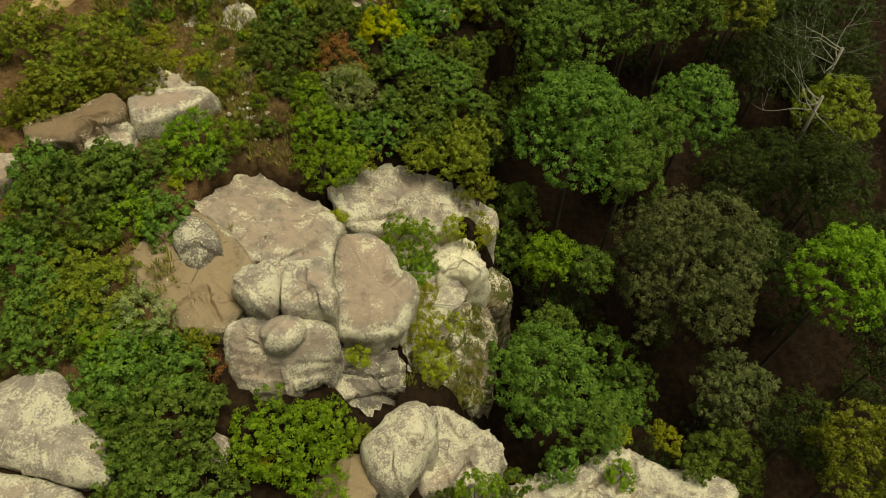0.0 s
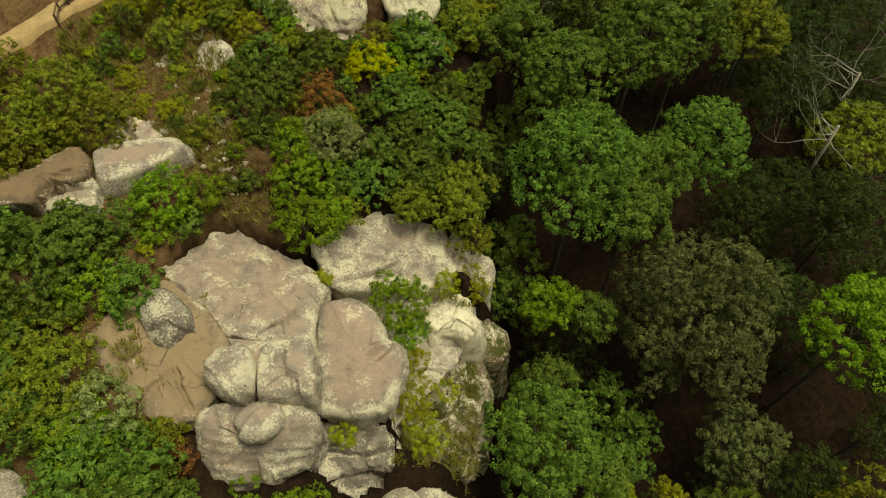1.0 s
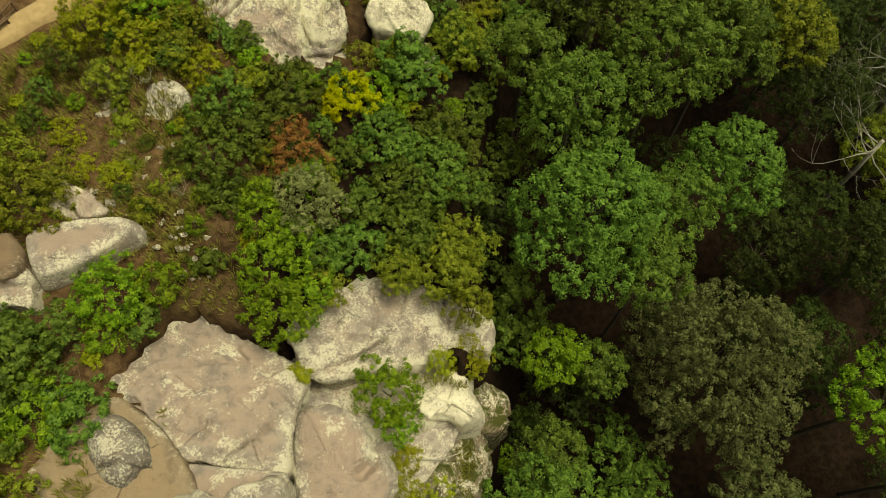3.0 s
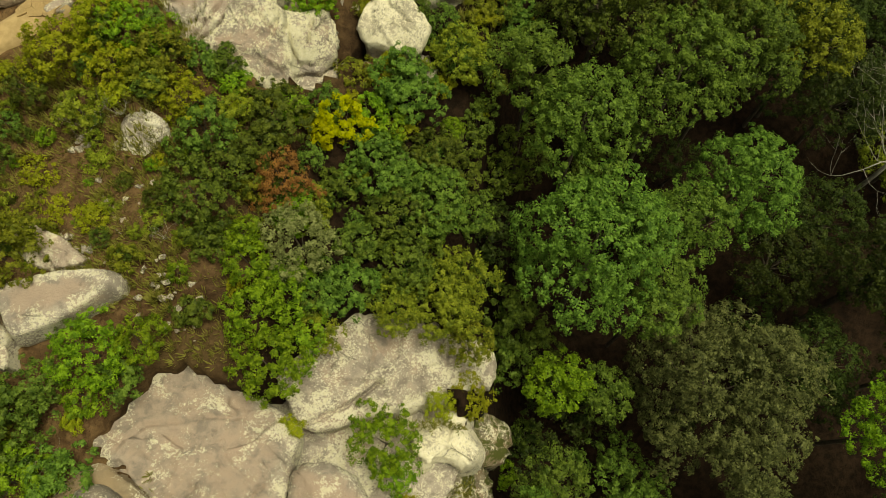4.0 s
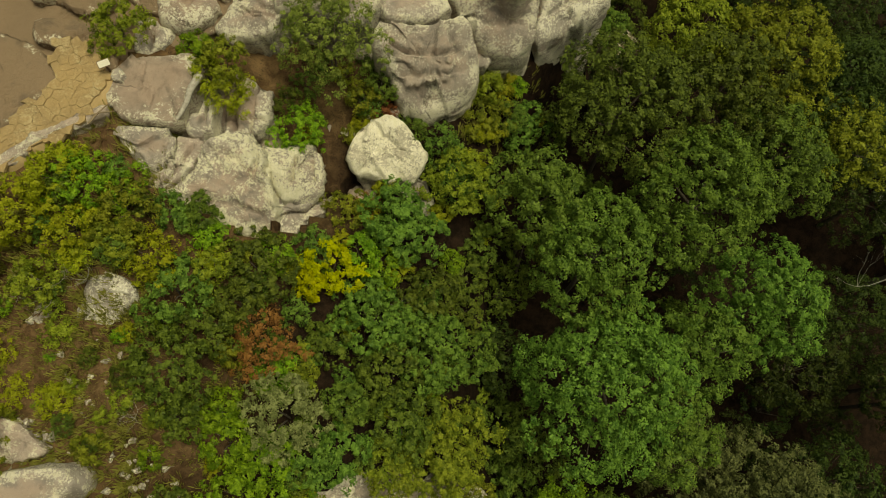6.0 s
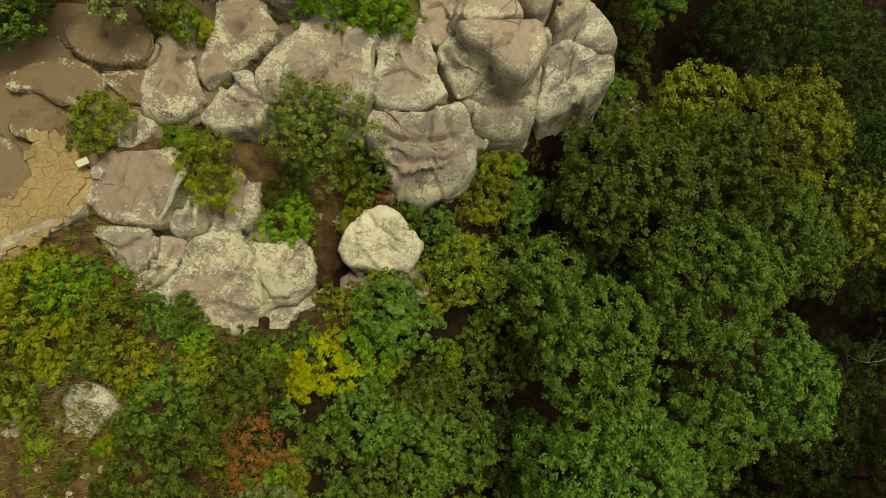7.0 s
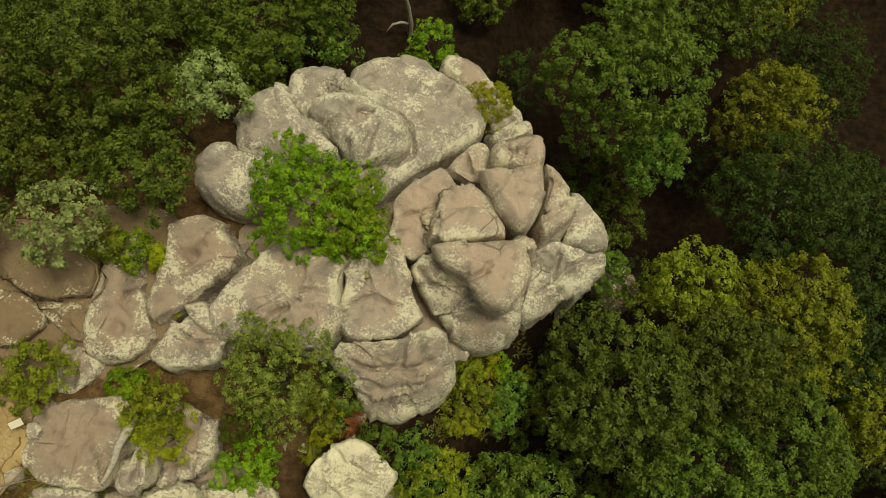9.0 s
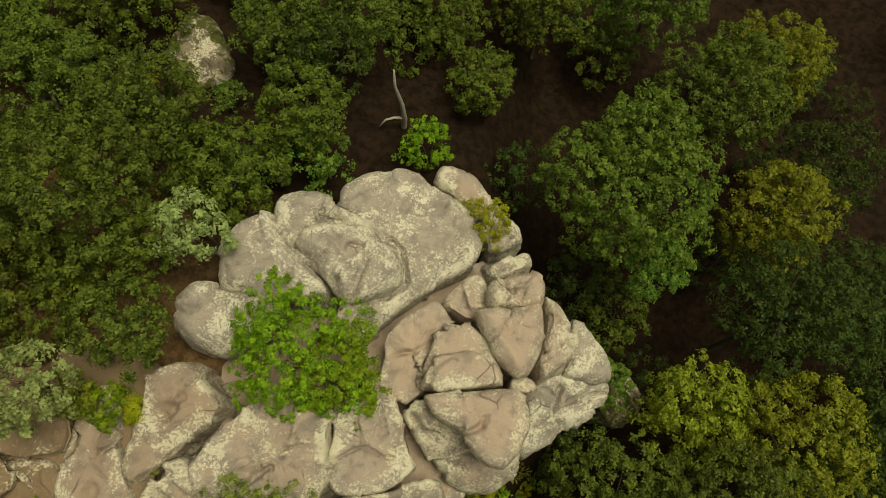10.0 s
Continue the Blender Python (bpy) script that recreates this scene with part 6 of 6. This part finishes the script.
tagged(railing, "brown wooden railing along the far side of the trail", "railing")


def railing_piece(name, a, b, thick):
    """A squared timber from a to b, given in the railing's own place."""
    a, b = Vector(a), Vector(b)
    bm = box((thick, thick, (b - a).length), (0, 0, 0), 0.008)
    bm.transform(Matrix.Translation((a + b) / 2) @ (b - a).to_track_quat("Z", "Y").to_matrix().to_4x4())
    part(name, from_bm(name, bm, PLANK), railing)


corners = [(x - RAIL_LINE[0][0], y - RAIL_LINE[0][1]) for x, y in RAIL_LINE]
for (x0, y0), (x1, y1) in zip(corners, corners[1:]):
    for z in (0.5, 0.95):
        railing_piece("rail", (x0, y0, z), (x1, y1, z), 0.09)
for x, y in corners:
    railing_piece("post", (x, y, -0.4), (x, y, 1.02), 0.12)

# ---- loose stones ----
def stone_mesh(seed):
    """An angular broken stone: a bevelled hull about a few random corners."""
    dice = random.Random(seed)
    bm = bmesh.new()
    for _ in range(13):
        way = Vector((dice.gauss(0, 1), dice.gauss(0, 1), dice.gauss(0, 0.8))).normalized()
        bm.verts.new((way.x * 0.5, way.y * 0.5, way.z * 0.34))
    bmesh.ops.convex_hull(bm, input=bm.verts[:])
    bmesh.ops.bevel(bm, geom=bm.edges[:], offset=0.025, segments=1, affect="EDGES")
    me = from_bm("stone", bm, STONE["grey" if seed % 3 else "lichen"])
    wear = me.attributes.new("worn", "FLOAT", "POINT")
    wear.data.foreach_set("value", [0.25] * len(me.vertices))
    return me


STONES = [stone_mesh(k + 1) for k in range(6)]
rng = random.Random(77)
for cx, cy, spread, count, big in ((-20.4, 40.0, 1.1, 26, 0.6), (-19.6, 38.9, 0.9, 22, 0.55), (-16.9, 41.8, 0.7, 20, 0.55), (-19.8, 45.8, 0.5, 6, 0.6), (-14.4, 38.6, 0.9, 9, 0.6), (-16.4, 43.6, 0.8, 6, 0.5), (-2.4, 58.8, 0.9, 6, 0.9), (-4.0, 57.2, 0.7, 4, 0.7), (-7.4, 69.2, 0.6, 4, 0.9), (-14.6, 37.4, 0.8, 14, 0.5), (-22.6, 38.6, 1.2, 18, 0.5), (-13.4, 36.0, 0.8, 10, 0.4)):
    for _ in range(count):
        x, y = rng.gauss(cx, spread), rng.gauss(cy, spread)
        s = big * rng.uniform(0.4, 1.15)
        ob = new("stone", rng.choice(STONES))
        ob.matrix_world = pose(x, y, ground_at(x, y) + 0.12 * s, rng.uniform(-20, 20), rng.uniform(-20, 20), rng.uniform(0, 360)) @ Matrix.Diagonal((s, s * rng.uniform(0.7, 1.2), s, 1))
        tagged(ob, "small lichen-flecked sandstone rubble stone on soil", "stone", "rubble on the slope")


# ---- dry grass on the open slope ----
def build_grass():
    rng = np.random.default_rng(9)
    verts = []
    for x0, y0, x1, y1, tufts in ((-27, 36, -14, 52, 1500), (-16, 33.5, -9, 44, 260), (-21, 51, -13, 57, 260), (-24, 17, -14, 28, 220), (-2.6, 19, 3, 31, 420), (2, 58, 9, 64, 160)):
        for x, y in zip(rng.uniform(x0, x1, tufts), rng.uniform(y0, y1, tufts)):
            if trail_distance(x, y) < 1.5:
                continue
            z = ground_at(x, y)
            if x0 == -2.6:
                z = 8.4 + 1.9 - 0.5 * (x - 0.6) if 19.5 < y < 30.5 else z
            k = 12
            a, r = rng.uniform(0, 2 * math.pi, k), rng.uniform(0.02, 0.22, k)
            tall = rng.uniform(0.2, 0.5, k)
            bx, by = x + np.cos(a) * r, y + np.sin(a) * r
            tx, ty = bx + np.cos(a) * tall * 0.6, by + np.sin(a) * tall * 0.6
            w = 0.034
            px, py = -np.sin(a) * w, np.cos(a) * w
            for i in range(k):
                verts += [(bx[i] - px[i], by[i] - py[i], z - 0.1), (bx[i] + px[i], by[i] + py[i], z - 0.1), (tx[i] + px[i] * 0.4, ty[i] + py[i] * 0.4, z + tall[i]), (tx[i] - px[i] * 0.4, ty[i] - py[i] * 0.4, z + tall[i])]
    tagged(new("grass", loose_mesh("grass", np.array(verts), DRYGRASS, 4)), "yellowish dry grass tufts on a rocky slope", "grass", kind="stuff")


DRYGRASS = foliage("dry_grass", (0.15, 0.155, 0.03), (0.33, 0.31, 0.085))
build_grass()


# ---- flagstones of the trail ----
def build_flagstones():
    """Irregular cracked plates of trodden sandstone: six-cornered cells on a shaken lattice."""
    owner = bpy.data.objects["path"]
    wide = 0.34

    def corner(i, j):
        dice = random.Random(i * 7919 + j * 104729)
        return (-26.0 + i * wide * 0.87 + dice.uniform(-0.17, 0.17), 50.6 + j * wide * 0.5 + dice.uniform(-0.15, 0.15))

    for i in range(0, 18):
        for j in range(0, 20):
            ci, cj = 2 * i + j % 2, 3 * j
            ring = [corner(ci + di, cj + dj) for di, dj in ((0, -2), (1, -1), (1, 1), (0, 2), (-1, 1), (-1, -1))]
            cx, cy = sum(c[0] for c in ring) / 6, sum(c[1] for c in ring) / 6
            if cy < 52.8 or trail_distance(cx, cy) > (0.75 if cy < 54.2 else 1.35):
                continue
            dice = random.Random(i * 31 + j)
            bm = bmesh.new()
            up = dice.uniform(0.07, 0.10)
            low = [bm.verts.new((cx + (x - cx) * 0.985, cy + (y - cy) * 0.985, trail_level(x, y) - 0.08)) for x, y in ring]
            top = [bm.verts.new((cx + (x - cx) * 0.965, cy + (y - cy) * 0.965, trail_level(x, y) + up)) for x, y in ring]
            bm.faces.new(top)
            for k in range(6):
                bm.faces.new((low[k], low[(k + 1) % 6], top[(k + 1) % 6], top[k]))
            bmesh.ops.recalc_face_normals(bm, faces=bm.faces)
            part("flagstone", from_bm("flagstone", bm, FLAG), owner)


FLAG = sandstone("flagstone", (0.45, 0.325, 0.172), (0.34, 0.242, 0.128), (0.47, 0.330, 0.168), (0.50, 0.39, 0.22), 0.3, 0.7)
build_flagstones()
